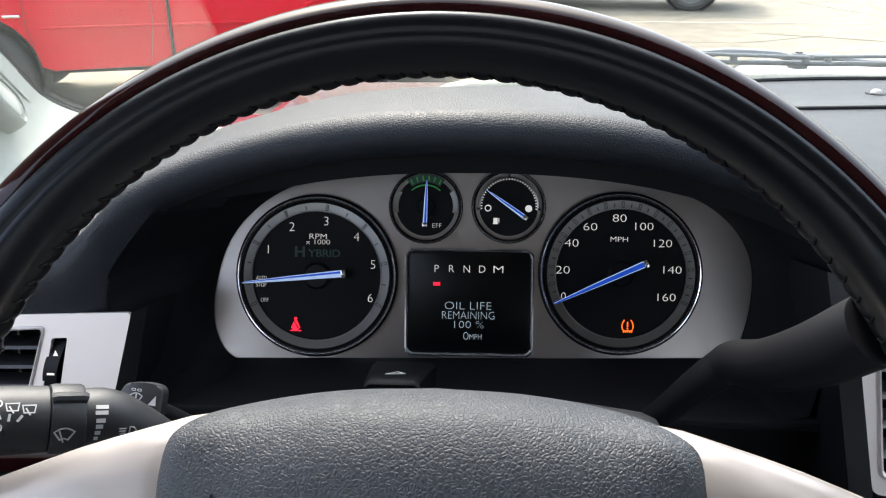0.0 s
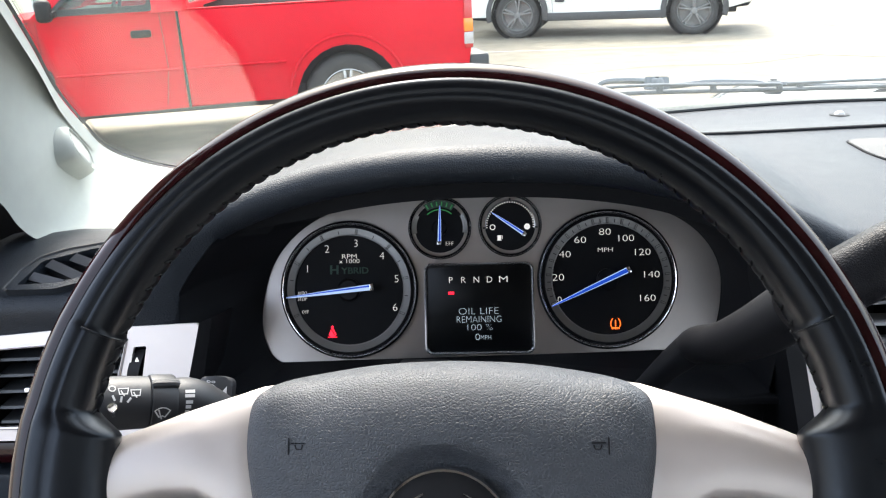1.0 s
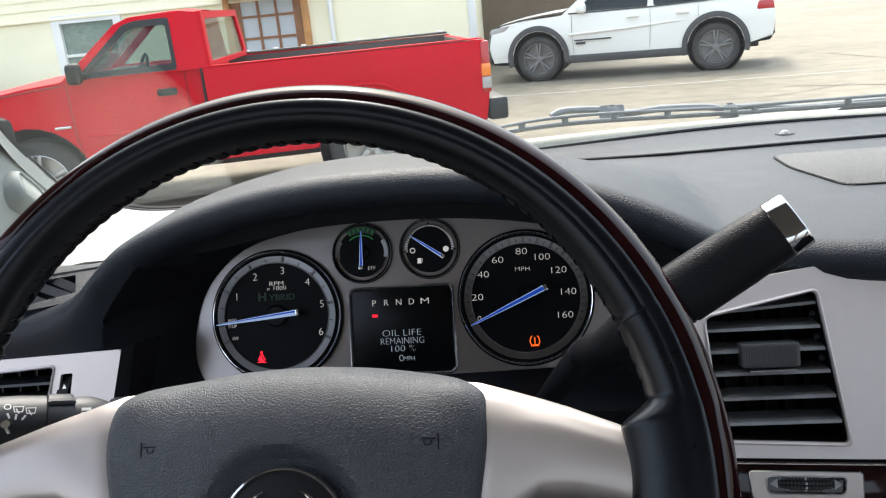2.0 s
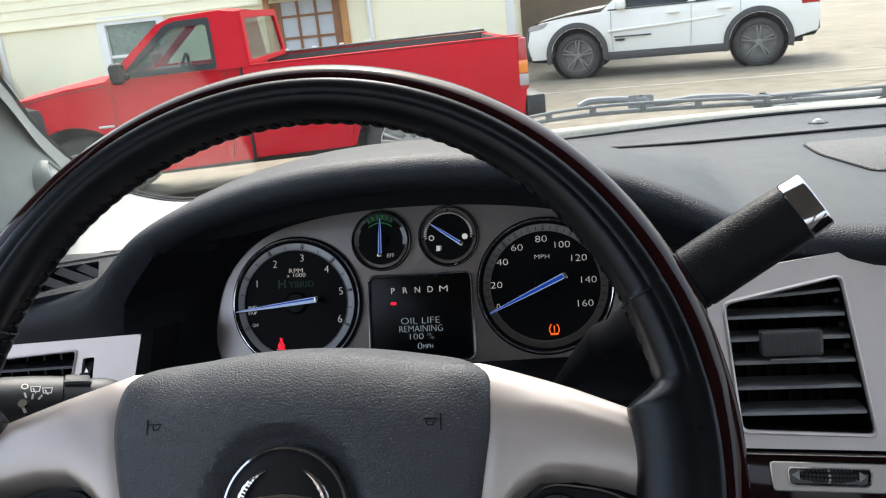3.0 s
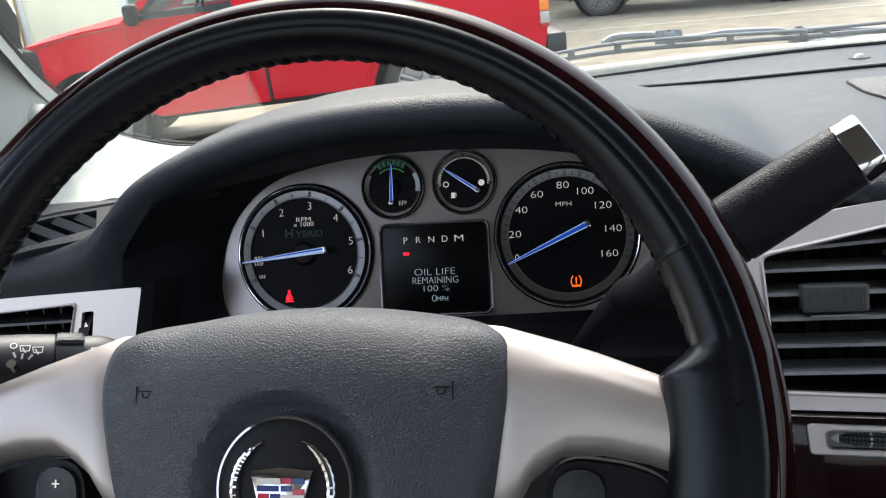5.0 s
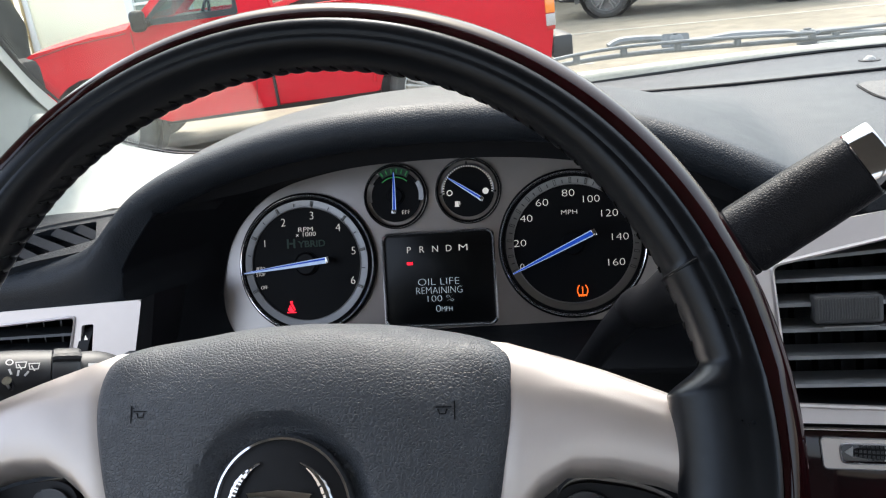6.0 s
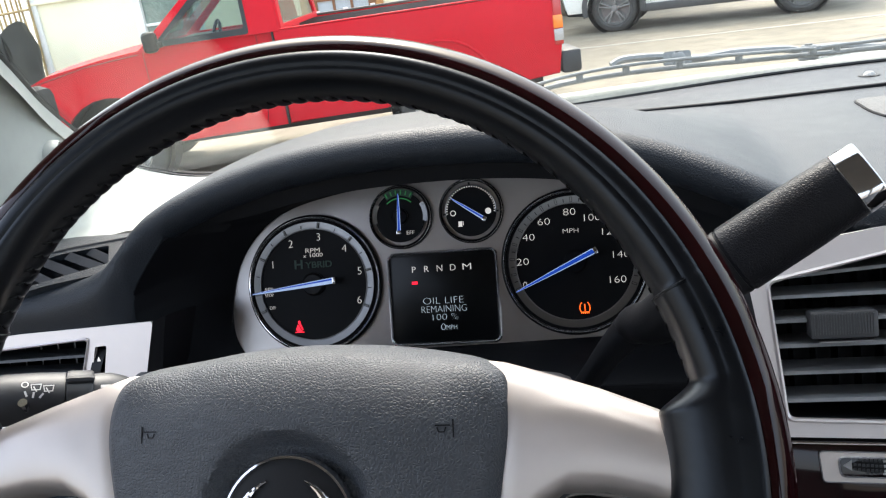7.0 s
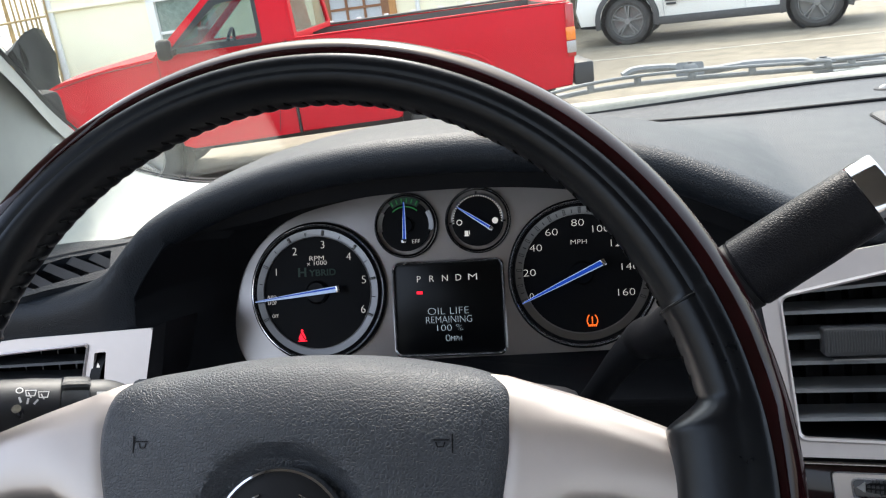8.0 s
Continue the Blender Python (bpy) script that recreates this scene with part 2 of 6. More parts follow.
def box(sx, sy, sz, bevel=0.0, at=(0, 0, 0), segs=2):
    bm = bmesh.new()
    bmesh.ops.create_cube(bm, size=1)
    bmesh.ops.scale(bm, vec=(sx, sy, sz), verts=bm.verts)
    if bevel:
        bmesh.ops.bevel(bm, geom=list(bm.edges), offset=bevel, segments=segs, affect="EDGES", profile=0.5)
    bmesh.ops.translate(bm, vec=at, verts=bm.verts)
    return bm


def tube(points, radii, segs=12, flat=1.0, up=(0, 0, 1)):
    """A round or flattened bar along points with closed ends."""
    pts = [Vector(p) for p in points]
    if not isinstance(radii, (list, tuple)):
        radii = [radii] * len(pts)
    rings = []
    for i, p in enumerate(pts):
        d = (pts[min(i + 1, len(pts) - 1)] - pts[max(i - 1, 0)]).normalized()
        s = d.cross(Vector(up))
        s = s.normalized() if s.length > 1e-5 else Vector((1, 0, 0))
        w = s.cross(d)
        rings.append([p + (s * math.cos(a) * flat + w * math.sin(a)) * radii[i] for a in (2 * math.pi * k / segs for k in range(segs))])
    return loft(rings, True, True)


def rounded(w, h, r, n=6, cx=0.0, cy=0.0):
    """A rounded rectangle's outline."""
    out = []
    for sx, sy, a0 in ((1, 1, 0), (-1, 1, 90), (-1, -1, 180), (1, -1, 270)):
        for k in range(n + 1):
            a = radians(a0 + 90 * k / n)
            out.append((cx + sx * (w / 2 - r) + r * math.cos(a), cy + sy * (h / 2 - r) + r * math.sin(a)))
    return out


def frame_ring(outer, inner, z0, z1, lip=0.0):
    """A flat frame between two outlines with equal counts of points, z0 (back) to z1 (front)."""
    def ring(o, z):
        return [(x, y, z) for x, y in o]
    mid = [((a[0] + b[0]) / 2, (a[1] + b[1]) / 2) for a, b in zip(outer, inner)]
    return loft([ring(outer, z0), ring(outer, z1 - lip), ring(mid, z1), ring(inner, z1 - lip), ring(inner, z0)], True)


def plate(outer, holes, z0, z1):
    """A flat sheet with openings: front at z1, back at z0, walls round every outline."""
    bm = bmesh.new()
    loops = []
    for o in (outer, *holes):
        vs = [bm.verts.new((x, y, z1)) for x, y in o]
        loops.append(vs)
        for p, q in zip(vs, vs[1:] + vs[:1]):
            bm.edges.new((p, q))
    bmesh.ops.triangle_fill(bm, use_beauty=True, use_dissolve=False, edges=list(bm.edges), normal=(0, 0, 1))
    front = list(bm.faces)
    lows = [[bm.verts.new((v.co.x, v.co.y, z0)) for v in vs] for vs in loops]
    pair = {v: w for vs, ws in zip(loops, lows) for v, w in zip(vs, ws)}
    for vs, ws in zip(loops, lows):
        n = len(vs)
        for k in range(n):
            j = (k + 1) % n
            bm.faces.new((vs[k], ws[k], ws[j], vs[j]))
    for f in front:
        bm.faces.new([pair[v] for v in reversed(f.verts)])
    return bm


def round_poly(poly, r, n=4):
    """An outline with its corners rounded by about r."""
    out = []
    m_ = len(poly)
    for k in range(m_):
        a, b, c = Vector(poly[k - 1]), Vector(poly[k]), Vector(poly[(k + 1) % m_])
        p = b + (a - b).normalized() * min(r, (a - b).length / 2)
        q = b + (c - b).normalized() * min(r, (c - b).length / 2)
        for j in range(n + 1):
            t = j / n
            v = p * (1 - t) ** 2 + b * 2 * t * (1 - t) + q * t * t
            out.append((v.x, v.y))
    return out


def merge(dst, src):
    me = bpy.data.meshes.new("tmp")
    src.to_mesh(me)
    src.free()
    dst.from_mesh(me)
    bpy.data.meshes.remove(me)
    return dst


def lettering(name, text, height, at, mat, parent, width=None, depth=0.0002, bold=0.0):
    """Words in the built-in font as a mesh, centred at `at` in the parent's plane; height is that of the capitals."""
    cu = bpy.data.curves.new(name, "FONT")
    cu.body, cu.align_x, cu.align_y = text, "CENTER", "CENTER"
    cu.size, cu.extrude, cu.offset, cu.resolution_u = height / 0.69, depth, bold, 3
    tmp = new("tmp_text", cu)
    bpy.context.view_layer.update()
    me = bpy.data.meshes.new_from_object(tmp.evaluated_get(bpy.context.evaluated_depsgraph_get()))
    bpy.data.objects.remove(tmp)
    bpy.data.curves.remove(cu)
    xs, ys = [v.co.x for v in me.vertices], [v.co.y for v in me.vertices]
    cx, cy = (min(xs) + max(xs)) / 2, (min(ys) + max(ys)) / 2
    k = width / (max(xs) - min(xs)) if width else 1.0
    for v in me.vertices:
        v.co = Vector(((v.co.x - cx) * k + at[0], v.co.y - cy + at[1], v.co.z + at[2]))
    me.name = name
    me.materials.clear()
    me.materials.append(mat)
    ob = new(name, me)
    ob.parent = parent
    return ob


def smooth_step(a, b, x):
    t = min(1.0, max(0.0, (x - a) / (b - a)))
    return t * t * (3 - 2 * t)


def spline(points, n):
    """Catmull-Rom through 3D points, n samples for each stretch."""
    p = [Vector(q) for q in points]
    p = [p[0] * 2 - p[1]] + p + [p[-1] * 2 - p[-2]]
    out = []
    for i in range(1, len(p) - 2):
        for k in range(n):
            t = k / n
            out.append(0.5 * (2 * p[i] + (p[i + 1] - p[i - 1]) * t + (2 * p[i - 1] - 5 * p[i] + 4 * p[i + 1] - p[i + 2]) * t * t
                              + (3 * p[i] - p[i - 1] - 3 * p[i + 1] + p[i + 2]) * t ** 3))
    out.append(p[-2])
    return out


# ---- large structure: ground ----
bm = bmesh.new()
for a in (-1, 1):
    for b in (-1, 1):
        bm.verts.new((a * 600, b * 600, 0))
bm.verts.ensure_lookup_table()
bm.faces.new((bm.verts[0], bm.verts[2], bm.verts[3], bm.verts[1]))
tagged(part("ground", bm, GROUND, smooth=False), "pale worn concrete parking lot in sunlight", "ground", kind="structure")

# ---- dashboard ----
def arch(x):
    """Height of the cluster hood above the dash at x, 0 to 1."""
    return max(0.0, 1 - (abs(x - 0.022) / 0.225) ** 2.3)


def base_shift(x):
    """How much further the glass stands off towards the middle of the vehicle."""
    return 0.046 * smooth_step(0.05, 0.42, x)


def dash_front(x):
    y = 0.400 + 0.036 * smooth_step(0, 0.9, arch(x))
    return y - 0.022 * smooth_step(0.24, 0.34, x)


def dash_top(x, y):
    base = 1.397 - 0.050 * smooth_step(-0.20, -0.29, x) * smooth_step(0.60, 0.70, y) - 0.007 * smooth_step(-0.165, -0.195, x) * smooth_step(0.49, 0.455, y) - 0.022 * smooth_step(-0.14, -0.26, x) * smooth_step(0.62, 0.5, y) - 0.045 * smooth_step(-0.05, -0.19, x) * smooth_step(0.50, 0.62, y)
    return base + 0.052 * arch(x) * smooth_step(0.71, 0.50, y) - 0.012 * smooth_step(0.70, 0.80, y)


dashboard = thing("dashboard", "black grained dashboard with a curved hood over the dials", "dashboard")
cols = [-0.46 + 0.26 * k / 22 for k in range(22)] + [-0.20 + 0.06 * k / 40 for k in range(40)] + [-0.14 + 1.34 * k / 114 for k in range(115)]


def corner_z(x, lip_z):
    """Lower edge of the pad round the outer end of the dials' recess."""
    return 1.362 + (lip_z - 1.362) * math.sqrt(min(1.0, (x + 0.178) / 0.026)) if x > -0.178 else 1.334


rings, lining = [], []
for x in cols:
    yf = dash_front(x)
    zf = dash_top(x, yf + 0.02)
    y_back = 0.72 + 0.11 * (1 - ((x - 0.37) / 1.0) ** 2) + 1.3 * base_shift(x)
    ring = [(x, y_back + 0.03, dash_top(x, 0.80) - 0.02)]
    for k in range(15):
        y = y_back + (yf + 0.018 - y_back) * k / 14
        ring.append((x, y, dash_top(x, y)))
    r = 0.013
    left_face = x < -0.152
    for a in range(1, 5 if left_face else 9):
        t = radians(90 + 22 * a)
        ring.append((x, yf + 0.018 + r * 1.2 * math.cos(t), zf - r + r * math.sin(t)))
    if left_face:
        for k in range(1, 5):
            ring.append((x, yf + 0.0024 + 0.0004 * k, zf - r + (corner_z(x, zf - 0.021) - zf + r) * k / 4))
        ring.append((x, yf + 0.012, corner_z(x, zf - 0.021) - 0.002))
        ring.append((x, yf + 0.09, corner_z(x, zf - 0.021) - 0.004))
    else:
        ring.append((x, yf + 0.024, zf - 0.0264))
        ring.append((x, yf + 0.032, zf - 0.0260))
        drop = smooth_step(-0.152, -0.09, x)
        if x < 0.30:
            lining.append([(x, yf + 0.0185, zf - 0.0262), (x, yf + 0.0195, zf - 0.028 - 0.009 * drop), (x, yf + 0.06, zf - 0.030 - 0.013 * drop)])
    rings.append(ring)
part("top_pad", loft(rings, False), PAD, dashboard, "black grained soft dash pad")
part("hood_lining", loft(lining, False), PLASTIC_DARK, dashboard, "smooth dark plastic under the hood's lip")

# ---- cabin shell ----
# windscreen edge: up the pillar from the lower corner, then along the base
EDGE = [(-0.235, 0.30, 1.668), (-0.275, 0.43, 1.576), (-0.300, 0.508, 1.521), (-0.321, 0.567, 1.478), (-0.334, 0.625, 1.438), (-0.341, 0.668, 1.409), (-0.333, 0.706, 1.387),
        (-0.309, 0.750, 1.365), (-0.274, 0.775, 1.357), (-0.240, 0.788, 1.355), (-0.215, 0.795, 1.354)]
OUTER = [(-0.385, 0.12, 1.70), (-0.365, 0.28, 1.60), (-0.345, 0.38, 1.52), (-0.335, 0.44, 1.45), (-0.326, 0.47, 1.414), (-0.325, 0.485, 1.390), (-0.322, 0.505, 1.372),
         (-0.305, 0.53, 1.366), (-0.25, 0.555, 1.370), (-0.220, 0.60, 1.371), (-0.200, 0.66, 1.370)]
ge, oe = spline(EDGE, 6), spline(OUTER, 6)
rings = []
for i, (a, b) in enumerate(zip(ge, oe)):
    k = i / (len(ge) - 1)
    bulge = Vector((0.45, -0.85, 0.3)).normalized() * (0.018 * (1 - smooth_step(0.35, 0.65, k)) + 0.008)
    back = Vector((0, 0.003, -0.02))
    rings.append([a + back] + [a.lerp(b, t) + bulge * math.sin(math.pi * t) for t in (j / 8 for j in range(9))] + [b + Vector((-0.02, 0.03, 0))])
pillar = tagged(part("pillar_trim", loft(rings, False), TRIM), "pale grey-white front pillar trim beside the windscreen", "pillar trim", kind="structure")
# narrow dark band at the edge of the glass
rings = []
for a, b in zip(ge, oe):
    d = (a - b).normalized()
    n = Vector((0.2, 0.5, 0.8))
    rings.append([a + n * 0.002 - d * 0.0015, a + n * 0.002 + d * 0.0015, a + n * 0.003 + d * 0.0015])
part("edge_band", loft(rings, False), FRIT, pillar, "black ceramic edge of the windscreen")

dots = bmesh.new()
run = 0.0
for i in range(0, len(ge) - 1):
    seg = ge[i + 1] - ge[i]
    t1 = seg.normalized()
    while run < seg.length:
        p = ge[i] + t1 * run
        d = (ge[i].lerp(ge[i + 1], run / seg.length) - oe[i].lerp(oe[i + 1], run / seg.length)).normalized()
        for q in range(4):
            c = p + d * (0.0026 + 0.0019 * q) + Vector((0.2, 0.5, 0.8)) * 0.004 + t1 * (0.0011 * (q % 2))
            r_ = 0.00085 - 0.00014 * q
            dots.faces.new([dots.verts.new(c + d * r_ * math.cos(a) + t1 * r_ * math.sin(a)) for a in (math.pi * w / 3 for w in range(6))])
        run += 0.0022
    run -= seg.length
tagged(part("dot_band", dots, FRIT, pillar, "fading black dots along the glass edge", False), kind="stuff")

# windscreen: a sheet that rises backwards from its base, bowed across
def screen_at(u, v, lift=0.0):
    x = -0.40 + 1.55 * u
    bow = 1 - ((x - 0.375) / 0.78) ** 2
    return Vector((x, 0.70 + 0.15 * bow + base_shift(x) - 0.66 * v + lift * 0.5, 1.372 + 0.012 * bow + 0.42 * v + lift))


windscreen = thing("windscreen", "clear laminated windscreen above the dash", "windscreen", kind="structure")
bm = loft([[screen_at(i / 24, j / 6) for i in range(25)] for j in range(7)] + [[screen_at(i / 24, j / 6, 0.005) for i in range(25)] for j in range(6, -1, -1)], False)
ob = part("glass", bm, WINDSHIELD, windscreen)
ob.visible_shadow = False
bm = loft([[screen_at(0.19 + 0.81 * i / 40, v, l) for i in range(41)] for v, l in ((-0.03, -0.004), (0.012, -0.003), (0.012, -0.001), (-0.03, -0.001))], False)
part("lower_band", bm, FRIT, windscreen, "black ceramic band along the base")

# roof, doors, rear and floor that close the cabin; the headliner is out of view
headliner = tagged(part("headliner", box(1.5, 2.34, 0.05, 0.01, (0.375, -0.94, 1.83)), HEADLINER), "unseen headliner of the vehicle roof, grey to set the cabin light", "headliner", kind="structure")


side_1 = thing("door_1", "black driver's door panel below an open side window", "vehicle door", kind="structure")
part("door_panel", box(0.06, 2.3, 0.93, 0.02, (-0.46, -0.65, 0.76)), PLASTIC, side_1)
# unseen post, added to hold back light from the driver's side
part("unseen_post", box(0.06, 0.16, 0.56, 0.015, (-0.435, -0.72, 1.50)), HEADLINER, side_1, "unseen post between the windows, added to cut side light")
part("window_rail", box(0.05, 2.2, 0.07, 0.01, (-0.36, -1.0, 1.775)), HEADLINER, side_1)

part("rear_post", box(0.05, 0.25, 0.5, 0.01, (-0.42, -1.85, 1.52)), HEADLINER, side_1)
part("mirror_panel", box(0.07, 0.25, 0.26, 0.01, (-0.388, 0.51, 1.36)), PLASTIC_DARK, side_1, "black panel at the front corner of the door")
side_2 = thing("door_2", "black door panel below an open side window", "vehicle door", kind="structure")
part("door_panel", box(0.06, 2.3, 0.95, 0.02, (1.20, -0.65, 0.75)), PLASTIC, side_2)
# its unseen twin, added to hold back light on this side
part("unseen_post", box(0.06, 0.16, 0.56, 0.015, (1.185, -0.72, 1.50)), HEADLINER, side_2, "unseen post between the windows, added to cut side light")
part("window_rail", box(0.05, 2.2, 0.07, 0.01, (1.13, -1.0, 1.775)), HEADLINER, side_2)
part("rear_post", box(0.05, 0.25, 0.5, 0.01, (1.17, -1.85, 1.52)), HEADLINER, side_2)
back = thing("rear_wall", "grey rear seat backs below the open rear window", "cabin wall", kind="structure")
part("lower_wall", box(1.62, 0.1, 0.74, 0.02, (0.375, -2.0, 0.78)), SEAT, back)
part("seat_back", box(0.52, 0.14, 0.62, 0.05, (0.02, -0.95, 1.04)), SEAT, back)
part("seat_back", box(0.52, 0.14, 0.62, 0.05, (0.78, -0.75, 1.04)), SEAT, back)
tagged(part("cabin_floor", box(1.64, 2.8, 0.06, 0.01, (0.37, -0.55, 0.42)), SEAT), "dark cabin floor carpet", "floor", kind="structure")
tagged(part("firewall", box(1.64, 0.04, 0.94, 0.005, (0.37, 0.78, 0.88)), PLASTIC_DARK), "black bulkhead under the dash", "bulkhead", kind="structure")

# ---- instrument cluster ----
CL = Matrix(((0.99906, 0.0, 0.04331, 0.01778), (0.04058, 0.34937, -0.93611, 0.49184), (-0.01513, 0.93698, 0.34904, 1.33448), (0, 0, 0, 1)))
cluster = thing("instrument_cluster", "instrument cluster with four chrome-ringed black dials on a satin grey panel", "instrument cluster", CL)
MM = 0.001


def mm(points):
    return [(x * MM, y * MM) for x, y in points]


PANEL_EDGE = [(-140, -57.5), (-150, -56), (-158, -48), (-163, -32), (-162, -10), (-154, 17), (-138, 38), (-115, 53), (-85, 61), (-50, 65.5), (0, 67.5), (50, 66.5), (90, 63), (125, 55),
              (150, 44.5), (168, 28), (177, 8), (177, -16), (172, -38), (166, -49.5), (158, -51)]
edge2 = [(p.x, p.y) for p in spline([(x, y, 0) for x, y in PANEL_EDGE], 10)]
HOLES = ((-97, -2.7, 51), (94.6, 1.6, 51), (-28.4, 42.1, 23.3), (23.8, 42.9, 23.0))
bm = prism(mm(edge2), -0.006, 0.0, 0.0)
part("panel", bm, PANEL, cluster, "satin grey panel")

# recess walls from the panel's edge out to the hood's lip
lip = []
for k in range(61):
    x = -0.152 + 0.366 * k / 60
    lip.append(Vector((x, dash_front(x) + 0.012, dash_top(x, dash_front(x) + 0.02) - 0.021)))
left_low = []
for k in range(1, 13):
    x = -0.152 - 0.0259 * math.sin(k / 12 * math.pi / 2)
    left_low.append(Vector((x, dash_front(x) + 0.0045, corner_z(x, dash_top(x, dash_front(x) + 0.02) - 0.021) - 0.001)))
left_low += [Vector((-0.178, 0.406, 1.348)), Vector((-0.170, 0.407, 1.335)), Vector((-0.165, 0.415, 1.285))]
right_low = [Vector((0.213, 0.403, 1.362)), Vector((0.211, 0.405, 1.335)), Vector((0.210, 0.415, 1.285))]
low = [Vector((0.21 - 0.375 * k / 12, 0.43 - 0.02, 1.283)) for k in range(13)]
mouth = lip + right_low + low[1:-1] + list(reversed(left_low))
mouth = [a.lerp(b, k / 4) for a, b in zip(mouth, mouth[1:] + mouth[:1]) for k in range(4)]
# match each mouth point to the panel edge by its direction from the middle
mid = Vector((0.018, 0, 1.345))
edge_w = [CL @ Vector((x * MM, y * MM, 0.0015)) for x, y in edge2]
edge_a = [math.atan2(p.z - 1.345, p.x - 0.018) for p in edge_w]


def edge_at(p):
    a = math.atan2(p.z - 1.345, p.x - 0.018)
    pairs = sorted(zip(edge_a, range(len(edge_a))))
    pairs = [(pairs[-1][0] - 2 * math.pi, pairs[-1][1])] + pairs + [(pairs[0][0] + 2 * math.pi, pairs[0][1])]
    for (a0, i), (a1, j) in zip(pairs, pairs[1:]):
        if a0 <= a <= a1:
            return edge_w[i].lerp(edge_w[j], (a - a0) / max(1e-9, a1 - a0))


inner = [edge_at(p) for p in mouth]
rings = [mouth, [m_ + (e - m_) * 0.15 + Vector((0, 0.012, 0)) for m_, e in zip(mouth, inner)], [m_.lerp(e, 0.55) for m_, e in zip(mouth, inner)],
         [m_.lerp(e, 0.9) + Vector((0, 0.002, 0)) for m_, e in zip(mouth, inner)], inner]
part("recess", loft(rings, True), PLASTIC_DARK, dashboard, "black plastic recess round the dials")


def dial(name, cx, cy, R, label):
    """Chrome ring, silver scale ring, black face; returns the dial, whose origin is its centre."""
    d = part(name, lathe([(0.0, 0.0015), (R * 0.8, 0.0015)], 64), DIAL, cluster, label)
    d.location = (cx * MM, cy * MM, 0.002)
    part("outer_gap", lathe([(R * 1.012, -0.001), (R * 1.012, 0.0012), (R * 0.985, 0.0016)], 72), DIAL, d)
    part("bezel", lathe([(R * 0.987, 0.0010), (R * 0.985, 0.0030), (R * 0.976, 0.0042), (R * 0.966, 0.0038), (R * 0.960, 0.0022), (R * 0.955, 0.0)], 72), RIM_CHROME, d, "chrome ring")
    part("rim_gap", lathe([(R * 0.956, 0.0010), (R * 0.915, 0.0016), (R * 0.905, 0.003)], 64), DIAL, d)
    return d


def ticks(d, angles, r0, r1, w, mat, name, z=0.0042, joined=False):
    def quad(bm, a):
        c, s_ = math.cos(radians(a)), math.sin(radians(a))
        bm.faces.new([bm.verts.new((c * r - s_ * t, s_ * r + c * t, z)) for r, t in ((r0, -w), (r1, -w), (r1, w), (r0, w))])
    bm = bmesh.new()
    if joined:
        for a in angles:
            quad(bm, a)
        return tagged(part(name, bm, mat, d, smooth=False), kind="stuff")
    quad(bm, 0)
    first = part(name, bm, mat, d, smooth=False)
    first.rotation_euler = (0, 0, radians(angles[0]))
    for a in angles[1:]:
        ob = new(name, first.data)
        ob.parent, ob.rotation_euler = d, (0, 0, radians(a))
    return first


def needle(d, ang, tip, tail, w, z=0.007, ridge=0.45):
    """A clear blue needle: a raised ridge, the facet above coloured as brighter lit, the one below blue."""
    def bar(y0, y1, k0, k1, h0, h1):
        return loft([[(x, y0 * f + k0 * w, z), (x, y0 * f + k0 * w, z + h0), (x, y1 * f + k1 * w, z + h1), (x, y1 * f + k1 * w, z)] for x, f in ((-tail, 1.0), (tip * 0.35, 0.72), (tip * 0.85, 0.36), (tip, 0.16))], True, True)
    n = part("needle", bar(-1.35 * w, ridge * w, 0, 0, 0.0004, 0.0019), NEEDLE, d, "blue lit needle")
    n.rotation_euler = (0, 0, radians(ang))
    part("needle_lit_facet", merge(bar((ridge + 0.02) * w, 1.55 * w, 0, 0, 0.0018, 0.0003), bar(-1.85 * w, -1.38 * w, 0, 0, 0.0002, 0.0007)), LIT_FACET, n, "facet and edge coloured pale as if catching light")
    part("needle_tail", box(0.0030, w * 4.0, 0.0032, 0.0004, (-tail - 0.0012, 0, z)), CHROME, n, "small bright end")
    return n


def scale_ring(d, R, k0=0.8, k1=0.905):
    part("scale_ring", lathe([(R * k1, 0.0035), (R * (k0 + 0.01), 0.0030), (R * k0, 0.001)], 72), RING, d, "brushed silver scale ring")


def arc_ticks(d, R, majors, minors, fine):
    part("inner_line", lathe([(R * 0.806, 0.0037), (R * 0.797, 0.0037)], 72), TICK, d, "thin pale line")
    for a in majors:   # boxed marks
        part("major_tick", frame_ring([(R * 0.815, -R * 0.017), (R * 0.890, -R * 0.017), (R * 0.890, R * 0.017), (R * 0.815, R * 0.017)], [(R * 0.822, -R * 0.010), (R * 0.883, -R * 0.010), (R * 0.883, R * 0.010), (R * 0.822, R * 0.010)], 0.0036, 0.0041), INK_DARK, d, "", False).rotation_euler = (0, 0, radians(a))
    ticks(d, majors, R * 0.822, R * 0.883, R * 0.0105, TICK, "major_tick_fill", 0.0040)
    ticks(d, minors, R * 0.822, R * 0.870, R * 0.0065, INK_DARK, "minor_tick", 0.0040)
    ticks(d, fine, R * 0.806, R * 0.836, R * 0.0034, TICK, "fine_tick", 0.0039, True)


